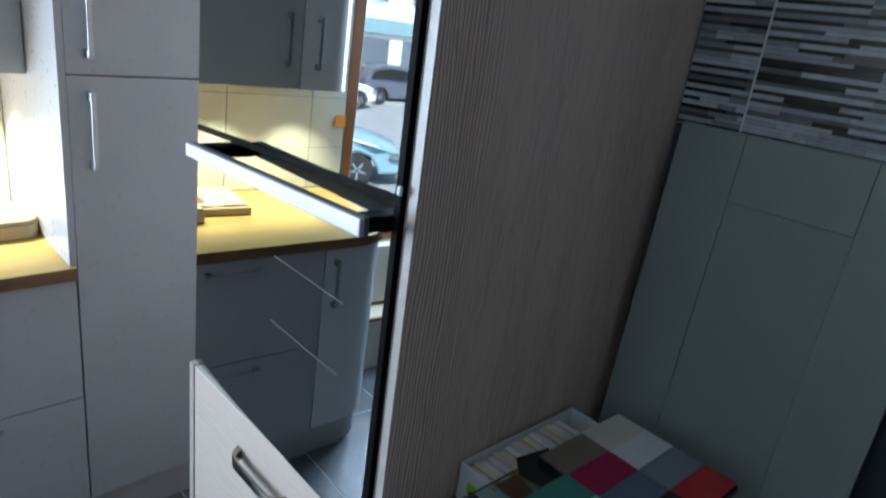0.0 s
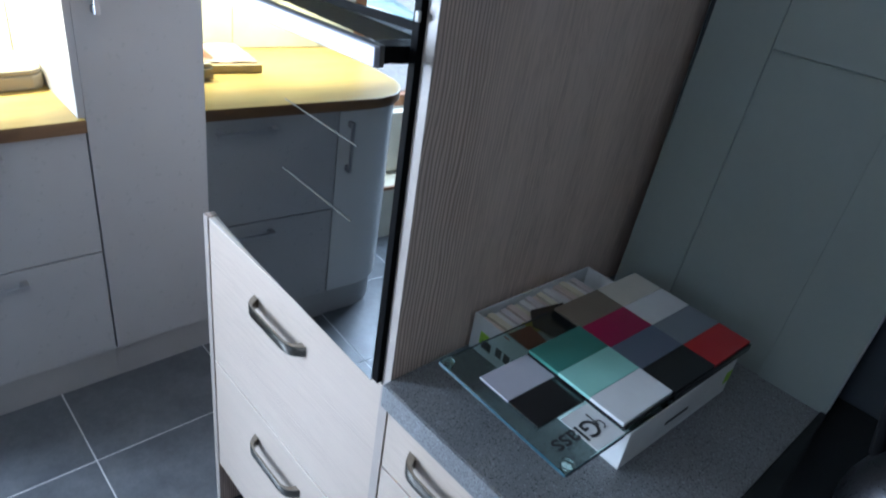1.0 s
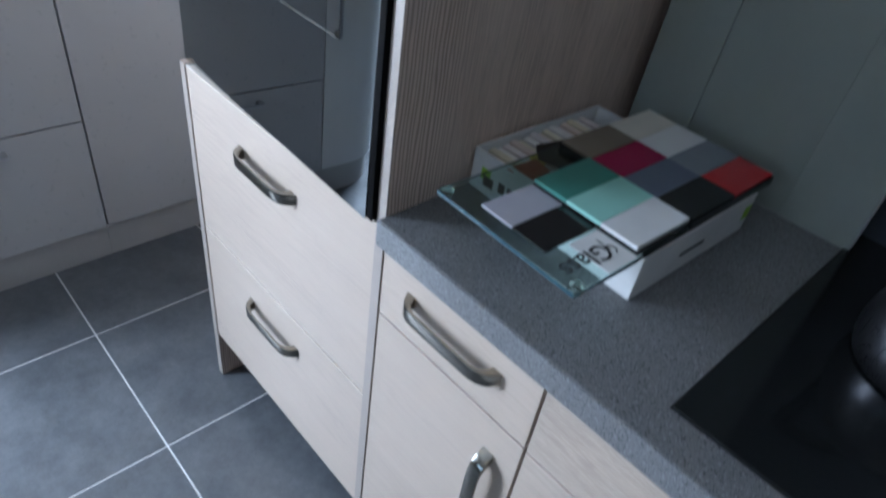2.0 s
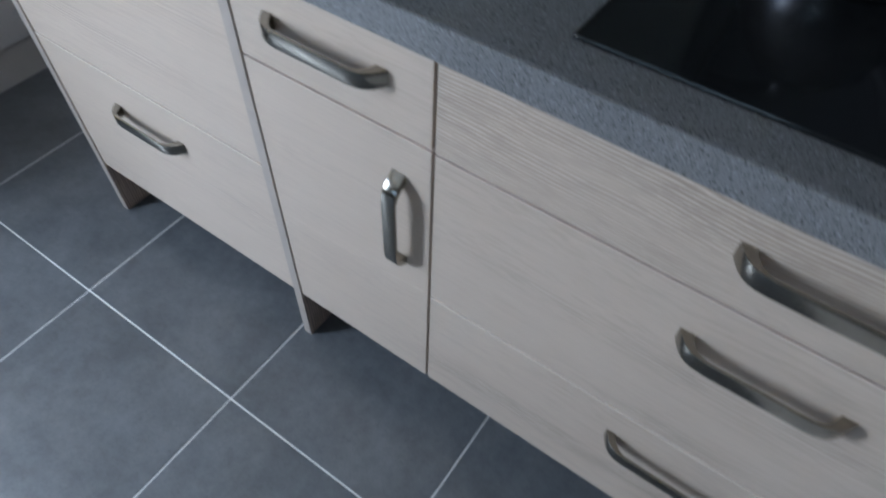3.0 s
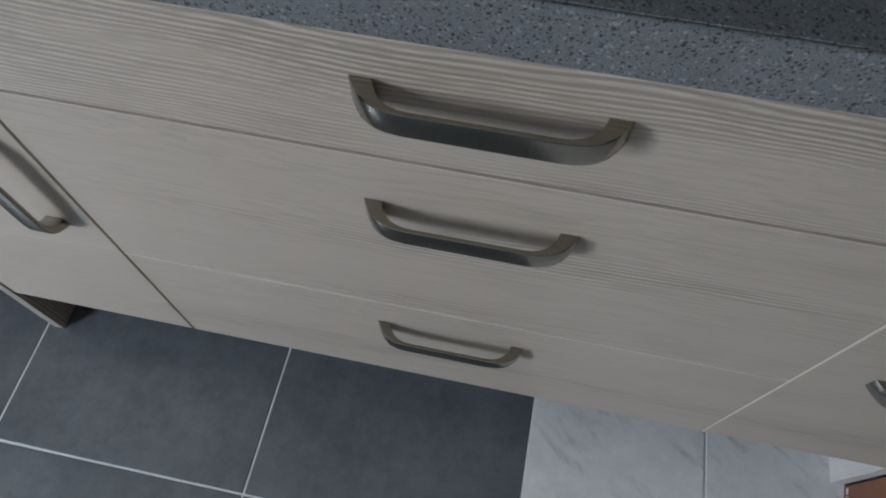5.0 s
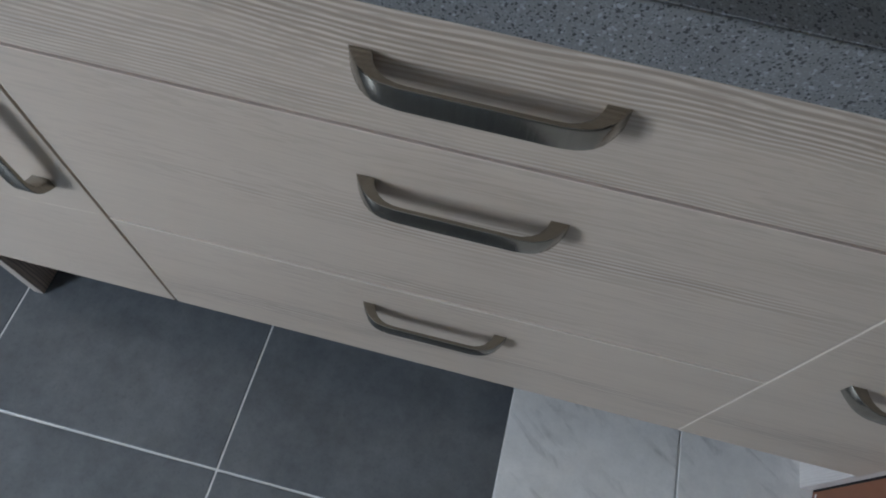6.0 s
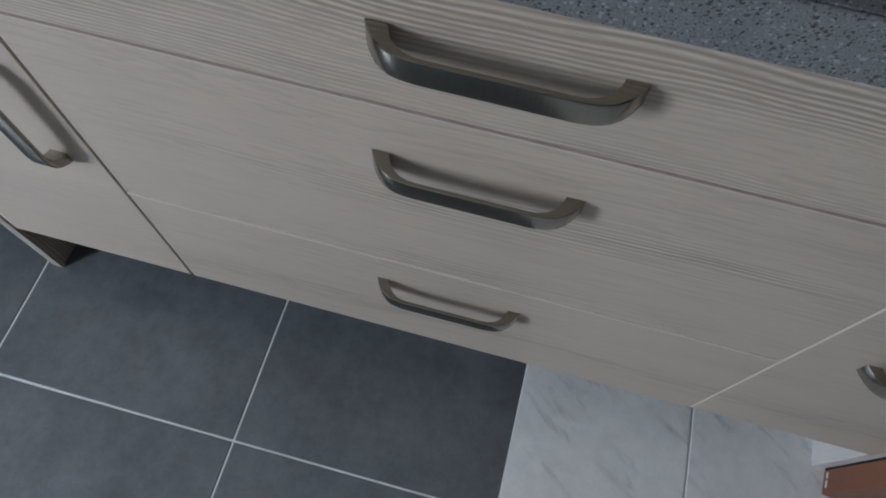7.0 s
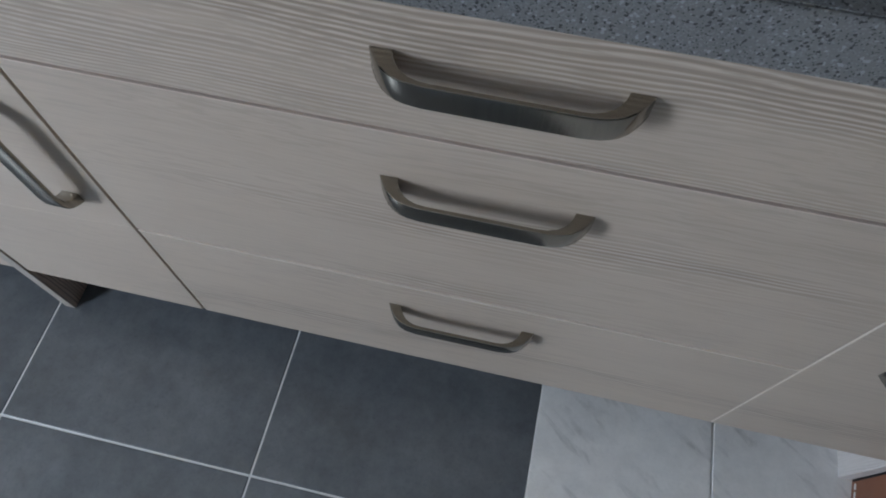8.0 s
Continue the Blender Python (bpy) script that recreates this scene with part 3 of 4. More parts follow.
part("handle_back", block(-0.235, 0.235, -0.0498, -0.0400, -0.0135, 0.0112, 0.001), M["back_grey"], hb, "dark grey back strip")
for x0 in (-0.232, 0.210):
    part("bracket", prism([(x0, -0.0495), (x0 + 0.024, -0.0495), (x0 + 0.024, -0.030), (x0 + 0.030, -0.018), (x0 + 0.030, 0.012), (x0 - 0.004, 0.012), (x0 - 0.004, -0.02)], -0.010, 0.010, "z", 0.001), M["rubber"], hb, "black plastic bracket")
for z in (-0.020, 0.093):
    part("rack_rail", block(-0.020, 0.178, -0.0010, -0.0002, z - 0.0005, z + 0.0005), M["rail"], door, "thin pale rail line")

part("peg", block(-0.0255, -0.0195, -0.014, -0.0097, 1.418, 1.429, 0.001), M["card"], oven, "small white plastic peg")

U1, U2, U3 = 0.3075, 1.105, 1.395
unit = thing("base_cabinet", "narrow pale larch cabinet with drawer and door", "cabinet", "larch base cabinets", pose(0, 0, 0))
carcass(unit, 0.001, U1 - 0.001, 0.166, 0.872)
legs(unit, 0.001, U1)
d = front("drawer_front", unit, 0.0016, U1 - 0.0022, 0.734, 0.870, M["front_calm"])
strap(d, 0.152, 0.808)
d = front("door", unit, 0.0016, U1 - 0.0022, 0.163, 0.7305, M["front_calm"], band=M["edge_brown"])
strap(d, 0.2565, 0.575, True)
# one pale growth line runs across the narrow door
M["growth_line"] = mottled("pale_growth_line", LARCH_PALE, LARCH, 40.0, 0.5)
swing = [(0.030 + 0.018 * q, 0.419 + 0.0007 * math.sin(q * 0.9) + 0.015 * (q / 15) ** 2.2) for q in range(16)]
part("growth_line", prism([(u, v + 0.0007) for u, v in swing] + [(u, v - 0.0007) for u, v in reversed(swing)], -0.0003, 0.0006, "y"), M["growth_line"], d, "pale wavy growth line in the laminate")

unit = thing("base_cabinet", "wide pale larch cabinet with three drawers", "cabinet", "larch base cabinets", pose(0, 0, 0))
carcass(unit, U1 + 0.001, U2 - 0.001, 0.166, 0.872)
legs(unit, U1, U2)
for z0, z1, hz, hx in ((0.163, 0.4295, 0.357, 0.718), (0.4335, 0.7285, 0.6545, 0.7285), (0.7315, 0.870, 0.8075, 0.733)):
    d = front("drawer_front", unit, U1 + 0.0025, U2 - 0.0015, z0, z1, M["front_bold"] if z0 > 0.7 else None, band=M["edge_brown"] if z0 > 0.43 and z1 < 0.8 else None)
    strap(d, hx, hz)

unit = thing("base_cabinet", "pale larch end cabinet with a door", "cabinet", "larch base cabinets", pose(0, 0, 0))
carcass(unit, U2 + 0.001, U3 - 0.020, 0.166, 0.872)
legs(unit, U2, U3)
part("side_panel", block(U3 - 0.019, U3, 0.003, DEEP, 0.0, 0.872, 0.001), M["pale_side"], unit, "pale ribbed end panel standing on the floor")
d = front("drawer_front", unit, U2 + 0.0015, U3 - 0.021, 0.734, 0.870)
strap(d, 1.236, 0.808)
d = front("door", unit, U2 + 0.0015, U3 - 0.021, 0.163, 0.7305)
strap(d, 1.262, 0.472)
# thin pale strip painted in for light along the end door's edge
part("edge_band", block(U2 - 0.0006, U2 + 0.0006, -0.0003, 0.019, 0.163, 0.870), M["edge"], unit, "pale strip for light caught on the door's edge")

stone_top = thing("worktop", "speckled dark grey stone worktop on the larch cabinets", "worktop", at=pose(0, 0, 0))
part("slab", block(0.001, U3 + 0.01, -0.0145, 0.587, 0.8725, 0.914, 0.0004, 1), M["stone"], stone_top)
part("front_edge", block(0.001, U3 + 0.01, -0.018, -0.0146, 0.8725, 0.9138, 0.0016, 3), M["stone_edge"], stone_top, "honed front edge")

hob = thing("hob", "black ceramic glass hob set on the worktop", "hob", at=pose(0, 0, 0))
part("glass_plate", block(0.430, 0.985, 0.040, 0.585, 0.914, 0.919, 0.0012), M["hob"], hob)
part("bevel_trim", block(0.4285, 0.4298, 0.0400, 0.5850, 0.9142, 0.9180), M["rubber"], hob, "thin dark trim")

kettle = thing("kettle", "polished steel kettle with a black loop handle", "kettle", at=pose(0.598, 0.343, 0.9195))
part("body", lathe([(0.078, 0.0), (0.088, 0.003), (0.092, 0.015), (0.094, 0.035), (0.092, 0.06), (0.085, 0.085), (0.072, 0.107), (0.056, 0.124), (0.046, 0.132)], 48), M["dark_steel"], kettle)
part("lid", lathe([(0.046, 0.135), (0.044, 0.141), (0.020, 0.148), (0.010, 0.150), (0.012, 0.160), (0.014, 0.168), (0.004, 0.172)], 32), M["dark_steel"], kettle)
part("spout", tube([(0.07, -0.03, 0.07), (0.105, -0.045, 0.095), (0.125, -0.054, 0.125)], 0.014, 14), M["dark_steel"], kettle)
part("handle", tube([(-0.078 - 0.020 * math.sin(math.pi * q / 20) + 0.15 * max(0, q - 10) / 10, 0.012, 0.092 + 0.115 * math.sin(math.pi * q / 22)) for q in range(21)], 0.009, 12), M["rubber"], kettle, "black loop handle")

solid("splashback", block(0.003, 1.40, 0.588, 0.599, 0.9145, 1.504, 0.001), M["splash"], "dark glossy splashback behind the hob", "splashback")

# loose shaker door that leans on the wall
sample = thing("sample_door", "grey-green shaker cabinet door leaning on the wall", "cabinet door", at=pose(0.026, 0.520, 0.9145, -4.0, 0, 0))
SW, SH, RAIL = 0.409, 0.598, 0.110
part("stile", block(0, RAIL, 0, 0.021, 0, SH, 0.0015), M["panel"], sample)
part("stile", block(SW - RAIL, SW, 0, 0.021, 0, SH, 0.0015), M["panel"], sample)
part("rail", block(RAIL + 0.0004, SW - RAIL - 0.0004, 0.0003, 0.021, SH - RAIL, SH, 0.0015), M["panel"], sample)
part("centre_panel", block(RAIL, SW - RAIL, 0.004, 0.016, 0, SH - RAIL), M["panel"], sample)

M["raw_edge"] = mottled("raw_board_edge", (0.46, 0.44, 0.46), (0.38, 0.37, 0.39), 20.0, 0.6)
part("edge", block(SW, SW + 0.0012, 0.0005, 0.0205, 0.001, SH - 0.001), M["raw_edge"], sample, "pale unpainted edge")

# box with colour samples
carton = thing("sample_box", "open white cardboard box of paper samples on the worktop", "box", at=pose(0.0045, 0.152, 0.9145, 0, 0, -1.5))
BW, BD, BH = 0.297, 0.285, 0.067
part("base", block(0, BW, 0, BD, 0, 0.003), M["card"], carton)
for a in ((0, BW, 0, 0.003), (0, BW, BD - 0.003, BD), (0, 0.003, 0.0032, BD - 0.0032), (BW - 0.003, BW, 0.0032, BD - 0.0032)):
    part("wall", block(a[0], a[1], a[2], a[3], 0.0032, BH, 0.0008), M["card"], carton)

SWATCH = {"cream": (0.62, 0.58, 0.50), "white": (0.66, 0.66, 0.66), "grey": (0.20, 0.22, 0.25), "red": (0.42, 0.02, 0.025), "taupe": (0.20, 0.165, 0.125), "magenta": (0.30, 0.012, 0.065),
          "slate": (0.12, 0.14, 0.19), "black": (0.013, 0.013, 0.014), "teal": (0.06, 0.22, 0.18), "mint": (0.30, 0.58, 0.50), "lavender": (0.38, 0.37, 0.41)}
for key, col in SWATCH.items():
    M["s_" + key] = mottled(key + "_back_painted_glass", col, tuple(0.9 * v for v in col), 12.0, 0.18, 60.0, 0.0)

board = thing("swatch_board", "board of coloured glass swatches resting on the box", "sample board", at=pose(0.188, 0.264, 0, 0, 0, -1.8) @ Matrix.Translation((-0.18, -0.28, 0)))
part("plate", block(0.066, 0.296, 0.033, 0.262, 0.9830, 0.9885, 0.001), M["glass_edge"], board, "clear green-edged glass plate")
M["glass_rim"] = mottled("dark_teal_glass_rim", (0.035, 0.085, 0.105), (0.025, 0.065, 0.085), 30.0, 0.15, 60.0, 0.0)
part("rim", block(0.067, 0.2952, 0.0322, 0.0329, 0.9834, 0.9882), M["glass_rim"], board, "dark teal polished rim")
part("rim", block(0.0653, 0.0659, 0.034, 0.261, 0.9834, 0.9882), M["glass_rim"], board, "dark teal polished rim")
part("rim", block(0.2961, 0.2967, 0.034, 0.148, 0.9834, 0.9882), M["glass_rim"], board, "dark teal polished rim")
part("backing", block(0.070, 0.296, 0.262, 0.482, 0.9830, 0.9955, 0.001), M["s_black"], board, "black backing board")
part("backing", block(0.122, 0.293, 0.150, 0.2615, 0.9890, 0.9955, 0.001), M["s_black"], board)
ROW_A = ("cream", "white", "grey", "red")
ROW_B = ("taupe", "magenta", "slate", "black")
for q in range(4):
    x0, x1 = 0.072 + 0.0553 * q, 0.072 + 0.0553 * (q + 1) - 0.0006
    part("swatch", block(x0, x1, 0.372, 0.481, 0.9957, 1.000, 0.0006), M["s_" + ROW_A[q]], board, ROW_A[q] + " glass swatch")
    part("swatch", block(x0, x1, 0.2625, 0.3712, 0.9957, 1.000, 0.0006), M["s_" + ROW_B[q]], board, ROW_B[q] + " glass swatch")
for q, key in enumerate(("teal", "mint", "white")):
    x0 = 0.124 + 0.0555 * q
    part("swatch", block(x0, x0 + 0.055, 0.149, 0.2615, 0.9957, 1.001, 0.0006), M["s_" + key], board, key + " glass swatch")
for q, key in enumerate(("lavender", "black")):
    x0 = 0.122 + 0.0540 * q
    part("swatch", block(x0, x0 + 0.0535, 0.057, 0.1485, 0.9887, 0.9920, 0.0006), M["s_" + key], board, key + " glass swatch")
tag = part("label_card", block(0.234, 0.2945, 0.094, 0.1485, 0.9887, 0.9899), M["card"], board, "white label card with black lettering")
for x0, y0 in ((0.074, 0.042), (0.287, 0.047), (0.287, 0.250)):
    part("bumper_dot", lathe([(0.008, 0.979), (0.009, 0.984), (0.009, 0.990), (0.004, 0.993)], 16), M["glass"], board, "clear rubber dot", pose(x0, y0, 0))


def lettering(text, size, at, parent, mat):
    cu = bpy.data.curves.new("lettering", "FONT")
    cu.body, cu.size, cu.extrude, cu.offset, cu.align_x, cu.align_y = text, size, 0.0002, 0.0004, "CENTER", "CENTER"
    tmp = bpy.data.objects.new("lettering", cu)
    scene.collection.objects.link(tmp)
    me = bpy.data.meshes.new_from_object(tmp.evaluated_get(bpy.context.evaluated_depsgraph_get()))
    bpy.data.objects.remove(tmp)
    bpy.data.curves.remove(cu)
    me.materials.append(mat)
    return part("lettering", me, None, parent, "black printed lettering", at)


lettering("Glass", 0.037, pose(0.264, 0.090, 0.9902, 0, 0, -90), tag, M["ink"])
emblem = tube([(0.268 + 0.007 * math.cos(q * 0.42), 0.132 + 0.006 * math.sin(q * 0.42), 0.9904) for q in range(12)], 0.0010, 6)
part("emblem", emblem, M["ink"], tag, "black ring-shaped mark")
part("emblem", block(0.246, 0.268, 0.1290, 0.1312, 0.9900, 0.9904), M["ink"], tag, "black bar mark")

for q in range(16):
    y = 0.158 + 0.0150 * q
    tone = ((0.70, 0.56, 0.48), (0.72, 0.64, 0.48), (0.76, 0.72, 0.68), (0.70, 0.62, 0.60))[q % 4]
    key = "p_%d" % (q % 4)
    if key not in M:
        M[key] = mottled("tinted_paper", tone, tuple(0.85 * v for v in tone), 40.0, 0.7)
    solid("paper_sample", block(0.012, 0.115, y, y + 0.0125, 0.9180, 0.971 + 0.003 * math.sin(q * 2.1), 0.0006), M[key], "stacked tinted paper colour sample in the box", "paper sample", "paper samples")
solid("colour_card", prism([(0.070, 0.150), (0.118, 0.150), (0.118, 0.196), (0.074, 0.205)], 0.9750, 0.9775), M["card_red"], "rust red colour card lying on the paper samples", "colour card")
solid("colour_card", prism([(0.060, 0.202), (0.086, 0.196), (0.094, 0.222), (0.068, 0.228)], 0.9750, 0.9772), M["card_yellow"], "yellow colour card lying on the paper samples", "colour card")
solid("colour_card", prism([(0.048, 0.235), (0.062, 0.300), (0.118, 0.262), (0.118, 0.215), (0.078, 0.205)], 0.9775, 0.9815), M["s_black"], "black folded colour card lying on the paper samples", "colour card")

# printed marks on the box's side
M["green_ink"] = mottled("green_ink", (0.30, 0.52, 0.04), (0.25, 0.46, 0.03), 30.0, 0.6)
part("logo_mark", block(0.020, 0.038, -0.0006, 0.0, 0.022, 0.044), M["green_ink"], carton, "green printed mark")
part("logo_mark", block(0.026, 0.046, -0.0008, -0.0006, 0.014, 0.030), M["ink"], carton, "black printed mark")
for q in range(4):
    part("print_bar", block(0.056 + q * 0.017, 0.068 + q * 0.017, -0.0006, 0.0, 0.018, 0.034), M["ink"], carton, "illegible black print")
part("print_bar", block(BW, BW + 0.0006, 0.10, 0.16, 0.026, 0.032), M["ink"], carton, "illegible grey print")
part("logo_mark", block(BW, BW + 0.0006, 0.265, 0.283, 0.024, 0.046), M["green_ink"], carton, "green printed mark")

# carton standing on the marble floor beside the end panel
carton2 = thing("catalogue_box", "rust brown catalogue box standing on the marble floor", "box", at=pose(1.3975, 0.006, 0.001, 0, 0, -7))
part("body", block(0.0, 0.21, -0.046, 0.0, 0.0, 0.30, 0.002), M["terracotta"], carton2)
part("spine_strip", block(-0.0006, 0.0, -0.006, -0.001, 0.004, 0.296), M["s_black"], carton2, "dark edge strip")
for y0, ln in ((-0.020, 0.010), (-0.036, 0.012)):
    part("print_bar", block(-0.0007, 0.0, y0, y0 + ln, 0.010, 0.014), M["card"], carton2, "illegible white print")

# ---- white kitchen with oak worktop ----
WX = -1.2385


def bar_handle(parent, at, length):
    """A slim square bar on two feet; it stands out along +x of its pose and runs along z."""
    h = part("handle", block(0.022, 0.030, -0.006, 0.006, -length / 2, length / 2, 0.0015), M["bar_steel"], parent, "slim brushed steel bar handle", at)
    for z in (-length / 2 + 0.010, length / 2 - 0.010):
        part("foot", block(0.0, 0.0225, -0.007, 0.007, z - 0.010, z + 0.010, 0.0015), M["bar_steel"], h)
    return h


LARD_S, LARD_N = -0.038, 0.560
larder = thing("larder_cabinet", "tall white larder cabinet with two doors", "cabinet", at=pose(0, 0, 0))
part("side_panel", block(ROOM_W + 0.004, WX + 0.001, LARD_S - 0.0185, LARD_S - 0.0008, 0.8835, 2.2, 0.001), M["white"], larder, "white side panel")
part("body", block(ROOM_W + 0.004, WX - 0.020, LARD_S + 0.017, LARD_N, 0.12, 2.2), M["white"], larder)
for z0, z1, h0 in ((0.119, 1.377, 1.243), (1.381, 2.195, 1.519)):
    d = part("door", block(WX - 0.019, WX, LARD_S, LARD_N, z0, z1, 0.0012), M["white"], larder, "white satin door")
    bar_handle(d, pose(WX, 0.013, h0), 0.195)
part("plinth", block(WX - 0.030, WX - 0.014, LARD_S - 0.003, LARD_N, 0.0, 0.118), M["plinth"], larder, "white plinth")

B0, B1 = LARD_S - 0.004, -0.660
base = thing("base_cabinet", "white base cabinet with two deep drawers", "cabinet", "white base cabinets", pose(0, 0, 0))
part("body", block(ROOM_W + 0.004, WX - 0.020, B1 + 0.001, B0, 0.12, 0.845), M["white"], base)
for z0, z1, hz in ((0.119, 0.477, 0.438), (0.481, 0.842, 0.805)):
    d = part("drawer_front", block(WX - 0.019, WX, B1 + 0.002, B0 - 0.001, z0, z1, 0.0012), M["white"], base, "white satin drawer front")
    bar_handle(d, pose(WX, -0.336, hz, 90, 0, 0), 0.192)
part("plinth", block(WX - 0.030, WX - 0.014, B1, B0, 0.0, 0.118), M["plinth"], base)


def round_end(x_wall, x_front, y_end, radius, steps=14, shrink=0.0):
    """Plan of a unit's rounded end, from the front edge round the corner to the wall."""
    pts = []
    for q in range(steps + 1):
        a = math.pi / 2 * q / steps
        pts.append((x_front - radius + (radius - shrink) * math.cos(a), y_end + radius - (radius - shrink) * math.sin(a)))
    return pts + [(x_wall, y_end + shrink)]


E_END, E_R = -0.972, 0.195
endcab = thing("curved_end_cabinet", "white gloss end cabinet with a curved door", "cabinet", "white base cabinets", pose(0, 0, 0))
outer = round_end(ROOM_W + 0.004, WX, E_END, E_R)
part("body", prism([(ROOM_W + 0.004, B1 - 0.001), (WX - 0.021, B1 - 0.001)] + round_end(ROOM_W + 0.004, WX, E_END, E_R, 14, 0.021), 0.12, 0.845), M["white"], endcab)
inner = round_end(ROOM_W + 0.004, WX, E_END, E_R, 14, 0.019)
d = part("curved_door", prism([(WX, B1 - 0.003)] + outer + list(reversed(inner)) + [(WX - 0.019, B1 - 0.003)], 0.122, 0.840), M["gloss_white"], endcab, "white gloss curved door")
bar_handle(d, pose(WX, -0.702, 0.715), 0.18)
pl = round_end(ROOM_W + 0.004, WX - 0.02, E_END + 0.02, E_R - 0.02)
part("plinth", prism([(ROOM_W + 0.004, B1 - 0.001), (WX - 0.02, B1 - 0.001)] + pl, 0.0, 0.118), M["plinth"], endcab)

top_outline = [(ROOM_W + 0.003, LARD_S - 0.004), (WX + 0.0145, LARD_S - 0.004)] + round_end(ROOM_W + 0.003, WX + 0.0145, E_END - 0.016, E_R + 0.014, 18)
oak_top = thing("oak_worktop", "oiled oak worktop with a rounded end", "worktop", at=pose(0, 0, 0))
slab = prism(top_outline, 0.8465, 0.8825, "z", 0.002)
slab.normal_update()
# upright faces take the oak with shade put into its colour
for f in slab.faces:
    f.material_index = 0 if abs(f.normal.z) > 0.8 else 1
part("slab", slab, [M["oak"], M["oak_shaded_edge"]], oak_top)

W0, W1, WUX, WLO, WHI = LARD_S - 0.022, -0.667, -1.520, 1.338, 2.08
WE, WR = -0.895, 0.10
wu = thing("wall_cabinet", "white wall cabinet above the oak worktop", "cabinet", "white wall cabinets", pose(0, 0, 0))
part("body", block(ROOM_W + 0.004, WUX - 0.020, W1 + 0.001, W0, WLO, WHI), M["white"], wu)
d = part("door", block(WUX - 0.019, WUX, W1 + 0.0015, W0, WLO, WHI, 0.0012), M["white"], wu)
bar_handle(d, pose(WUX, -0.611, 1.502), 0.178)
wu2 = thing("wall_cabinet", "white gloss wall cabinet with a rounded end", "cabinet", "white wall cabinets", pose(0, 0, 0))
o2 = round_end(ROOM_W + 0.004, WUX, WE, WR, 12)
i2 = round_end(ROOM_W + 0.004, WUX, WE, WR, 12, 0.019)
part("body", prism([(ROOM_W + 0.004, W1 - 0.001), (WUX - 0.021, W1 - 0.001)] + round_end(ROOM_W + 0.004, WUX, WE, WR, 12, 0.021), WLO, WHI), M["white"], wu2)
d = part("curved_door", prism([(WUX, W1 - 0.0015)] + o2 + list(reversed(i2)) + [(WUX - 0.019, W1 - 0.0015)], WLO, WHI), M["gloss_white"], wu2, "white gloss curved door")
bar_handle(d, pose(WUX, -0.726, 1.499), 0.178)

# warm lamps under the wall cabinets
for y in (-0.18, -0.50, -0.82):
    puck = thing("cabinet_light", "small warm downlight under the wall cabinet", "lamp", "under-cabinet lights", pose(-1.675, y, WLO))
    part("ring", lathe([(0.034, -0.010), (0.036, -0.008), (0.036, -0.0005), (0.026, -0.0005), (0.026, -0.010)], 24), M["chrome"], puck)
    part("lens", lathe([(0.025, -0.0085), (0.025, -0.004), (0.010, -0.003)], 24), M["led"], puck)
    ld = bpy.data.lights.new("downlight", "SPOT")
    ld.energy, ld.color, ld.spot_size, ld.spot_blend, ld.shadow_soft_size = 12, (1.0, 0.91, 0.56), radians(96), 0.6, 0.02
    lo = new("downlight", ld)
    lo.matrix_world = look((-1.675, y, WLO - 0.014), (-1.69, y, 0.8))

# things on the oak worktop
tray = thing("bread_bin", "beige rounded bread bin on the oak worktop", "bread bin", at=pose(-1.583, -0.192, 0.883))
shape = [(-0.10, -0.14), (0.10, -0.14), (0.10, 0.10), (0.085, 0.125), (0.06, 0.135), (-0.10, 0.135)]
part("body", prism(shape, 0.0, 0.042, "z", 0.006), M["beige"], tray)
part("lid", prism([(u * 0.98, v * 0.98) for u, v in shape], 0.0422, 0.056, "z", 0.006), M["beige"], tray)
mag = thing("open_catalogue", "open colourful catalogue on a wooden stand", "book", at=pose(-1.69, -0.415, 0.883, 0, 0, 4))
part("stand", block(-0.13, 0.14, -0.12, 0.12, 0.0, 0.028, 0.003), M["tan"], mag, "thick wooden board")
for sy, tilt in ((-1, 1), (1, -1)):
    pg = bmesh.new()
    n = 8
    rows = []
    for q in range(n + 1):
        u = q / n
        rows.append((pg.verts.new((-0.12, sy * 0.11 * u, 0.030 + 0.005 * math.sin(math.pi * min(1, u * 1.2) * 0.8))), pg.verts.new((0.12, sy * 0.11 * u, 0.030 + 0.005 * math.sin(math.pi * min(1, u * 1.2) * 0.8)))))
    for a, b in zip(rows, rows[1:]):
        pg.faces.new((a[0], a[1], b[1], b[0]))
    ext = bmesh.ops.extrude_face_region(pg, geom=list(pg.faces))
    bmesh.ops.translate(pg, verts=[v for v in ext["geom"] if isinstance(v, bmesh.types.BMVert)], vec=(0, 0, -0.0018))
    bmesh.ops.recalc_face_normals(pg, faces=pg.faces)
    part("page", pg, M["paper"], mag, "printed page")
part("picture", block(-0.09, 0.09, 0.03, 0.085, 0.0362, 0.0372), M["terracotta"], mag, "reddish printed picture")

# low window seat under the street window
seat = thing("window_seat", "cream low window seat with a timber rail", "window seat", at=pose(0, 0, 0))
part("box", block(ROOM_W + 0.002, -1.69, WIN_S, WIN_N - 0.02, 0.0, 0.275, 0.003), M["cream"], seat)
part("rail", block(-1.688, -1.672, WIN_S, WIN_N - 0.02, 0.262, 0.279, 0.003), M["timber"], seat, "brown timber rail")
part("back_panel", block(ROOM_W + 0.002, -1.80, WIN_S, WIN_N - 0.02, 0.2955, 0.59, 0.003), M["cream"], seat)
solid("sticker", block(ROOM_W + 0.013, ROOM_W + 0.0145, -1.071, -1.022, 1.146, 1.198), M["orange"], "small orange sticker on the tiled wall", "sticker")

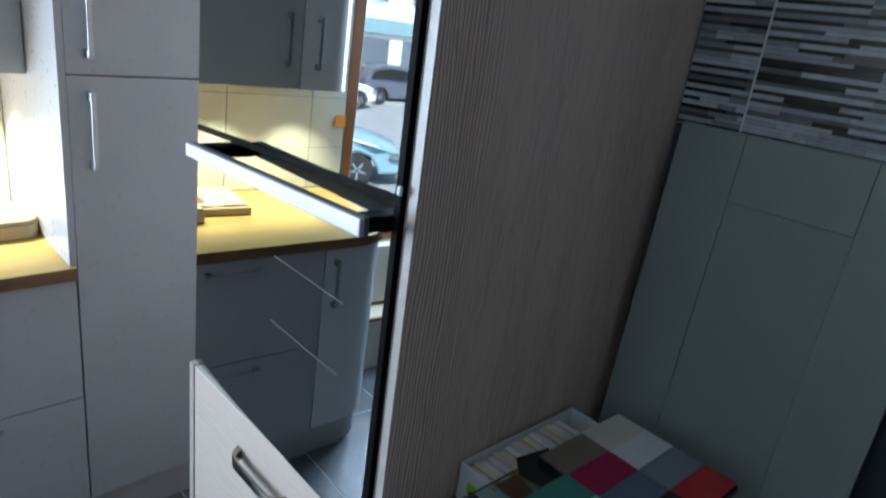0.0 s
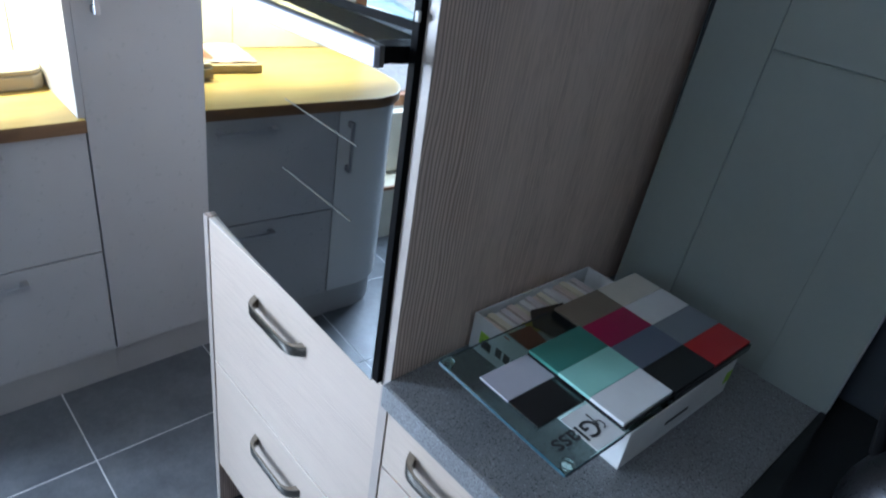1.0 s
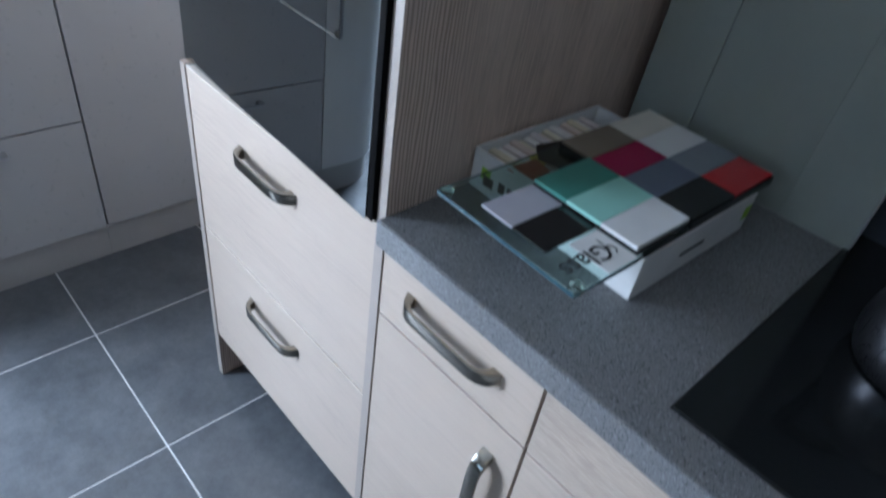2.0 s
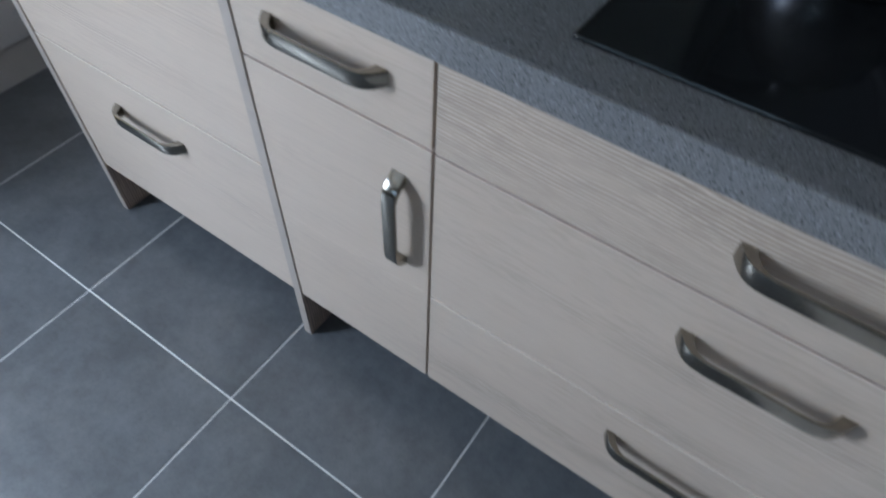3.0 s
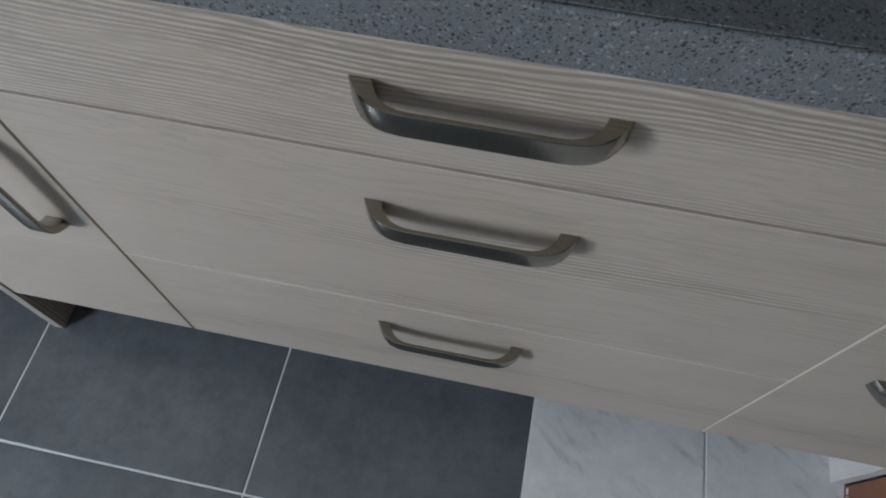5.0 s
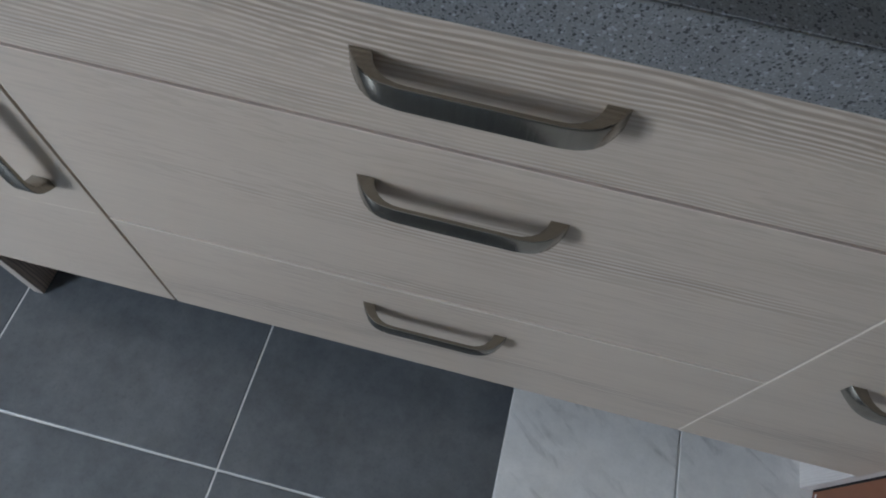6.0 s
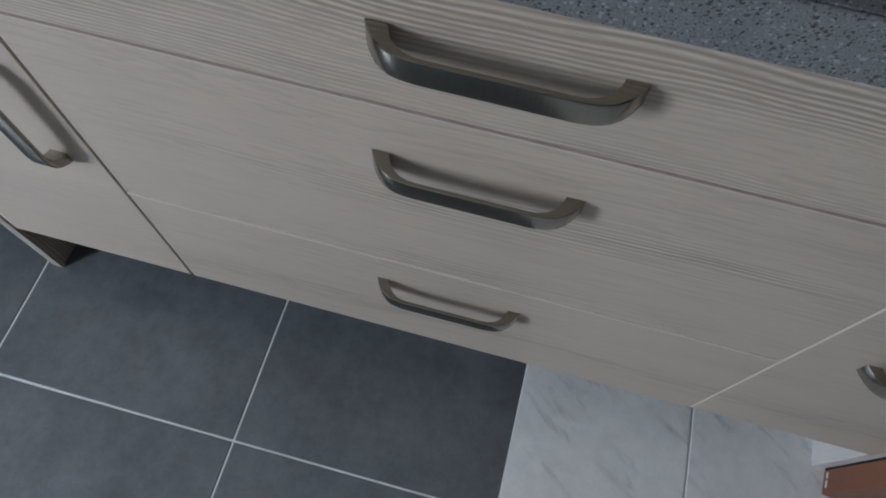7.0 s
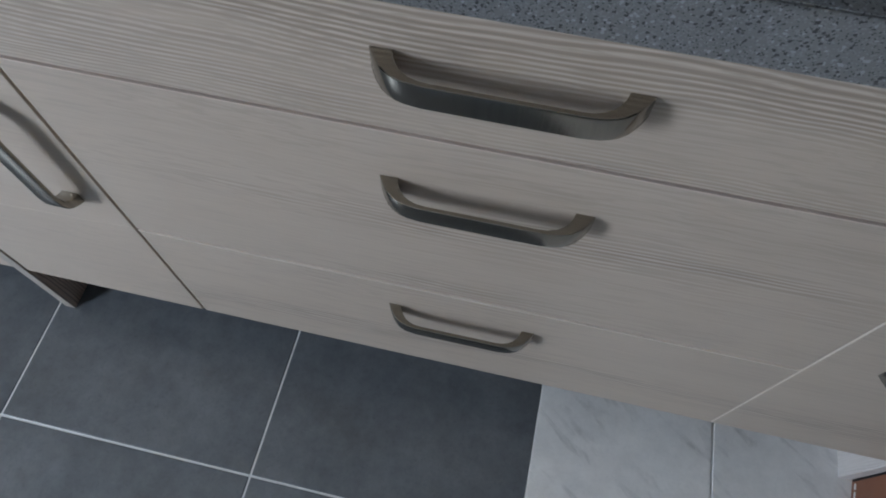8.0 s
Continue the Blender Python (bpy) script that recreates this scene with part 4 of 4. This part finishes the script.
# ---- pieces of the walls and floors ----
JOINTS_Y = [LARD_S - 0.020, -0.183, -0.545, -0.907, WIN_N + 0.005]
JOINTS_Z = [0.8845, 1.058, 1.268, 1.337]
for z0, z1 in zip(JOINTS_Z, JOINTS_Z[1:]):
    for y1, y0 in zip(JOINTS_Y, JOINTS_Y[1:]):
        part("wall_tile", block(ROOM_W + 0.001, ROOM_W + 0.010, y0 + 0.0016, y1 - 0.0016, z0 + 0.0010, z1 - 0.0010, 0.001), M["wall_tile"], wall_west)

part("joint_bed", block(ROOM_W + 0.0003, ROOM_W + 0.004, JOINTS_Y[-1], JOINTS_Y[0], JOINTS_Z[0], JOINTS_Z[-1] - 0.001), M["joint"], wall_west, "grey grout between the wall tiles")
rng = random.Random(4)
MOS = [mottled("mosaic_%d" % q, c, tuple(0.8 * v for v in c), 60.0, 0.25, 200.0, 0.1) for q, c in enumerate(((0.56, 0.56, 0.59), (0.42, 0.42, 0.46), (0.17, 0.165, 0.17), (0.08, 0.072, 0.068), (0.012, 0.012, 0.012), (0.26, 0.28, 0.30)))]
wall_grout = solid("mosaic_backing", block(0.001, 1.40, 0.5935, 0.5995, 1.505, 2.10), M["splash"], "dark grouted backing of the strip mosaic", "mosaic", kind="structure")
cache = {}
for r in range(86):
    slim = r % 2 == 0
    z, tall = 1.506 + 0.0136 * (r // 2) + (0.0 if slim else 0.0058), 0.0052 if slim else 0.0072
    x, col = 0.002, -1
    while x < 1.39:
        ln = rng.choice((0.03, 0.05, 0.064, 0.08, 0.1, 0.13, 0.17))
        x1 = min(1.398, x + ln)
        for cut in (0.113, 0.413, 0.713):
            if x < cut - 0.002 < x1:
                x1 = cut - 0.002
        col = rng.choice([c for c in ((4, 4, 4, 4, 3, 2, 0, 1) if slim else (0, 0, 0, 1, 1, 5, 2, 4)) if c != col])
        proud = rng.choice((0.0, 0.0006, 0.0012))
        if x1 - x > 0.006 and x < 0.50 and z < 1.78:
            part("mosaic_strip", block(x, x1 - 0.0008, 0.5895 - proud, 0.5933, z, z + tall), MOS[col], wall_grout)
        elif x1 - x > 0.006:
            cache.setdefault(col, []).append((x, x1 - 0.0008, 0.5895 - proud, z, z + tall))
        x = x1 + (0.0035 if any(abs(x1 - (c - 0.002)) < 1e-6 for c in (0.113, 0.413, 0.713)) else 0.0)
for col, lot in cache.items():
    bm = bmesh.new()
    for x, x1, y, z, zt in lot:
        v = [bm.verts.new(p) for p in ((x, y, z), (x1, y, z), (x1, y, zt), (x, y, zt), (x, 0.5933, z), (x1, 0.5933, z), (x1, 0.5933, zt), (x, 0.5933, zt))]
        for f in ((0, 1, 2, 3), (0, 4, 5, 1), (3, 2, 6, 7), (0, 3, 7, 4), (1, 5, 6, 2)):
            bm.faces.new([v[q] for q in f])
    tagged(part("mosaic_strips", bm, MOS[col], wall_grout), kind="stuff")
for cut in (0.113, 0.413):
    part("mosaic_joint", block(cut - 0.0018, cut + 0.0012, 0.5885, 0.5933, 1.506, 2.09), M["card"], wall_grout, "white vertical joint")

PITCH, GX, GY, GAP = 0.4515, 0.4185, -0.2115, 0.0036
tile_mesh = mesh("floor_tile", block(GAP / 2, PITCH - GAP / 2, GAP / 2, PITCH - GAP / 2, -0.012, 0.0, 0.0012), M["tile_grey"])
MARBLE_X0, MARBLE_X1, MARBLE_Y0 = GX + PITCH - 0.002, GX + PITCH - 0.002 + 4 * 0.300, -0.40 - 2 * 0.600
for a in range(-6, 10):
    for b in range(-10, 2):
        x, y = GX + a * PITCH, GY + b * PITCH
        if x < ROOM_W - 0.6 or y > ROOM_N - 0.05 or y < ROOM_S - 0.3 or x > ROOM_E - 0.05:
            continue
        if x + PITCH > MARBLE_X0 + 0.01 and x < MARBLE_X1 - 0.2 and y + PITCH > MARBLE_Y0 + 0.2:
            continue
        part("floor_tile", tile_mesh, None, floor, "", pose(x, y, 0))
# pale marble patch; unseen grey tiles added around it to cut bounced light
marble_mesh = mesh("marble_tile", block(GAP / 2, 0.300 - GAP / 2, GAP / 2, 0.600 - GAP / 2, -0.012, 0.0005, 0.0012), M["tile_marble"])
for a in range(4):
    for b in range(-2, 2):
        part("marble_tile", marble_mesh, None, floor, "", pose(MARBLE_X0 + a * 0.300, -0.40 + b * 0.600, 0.0004))
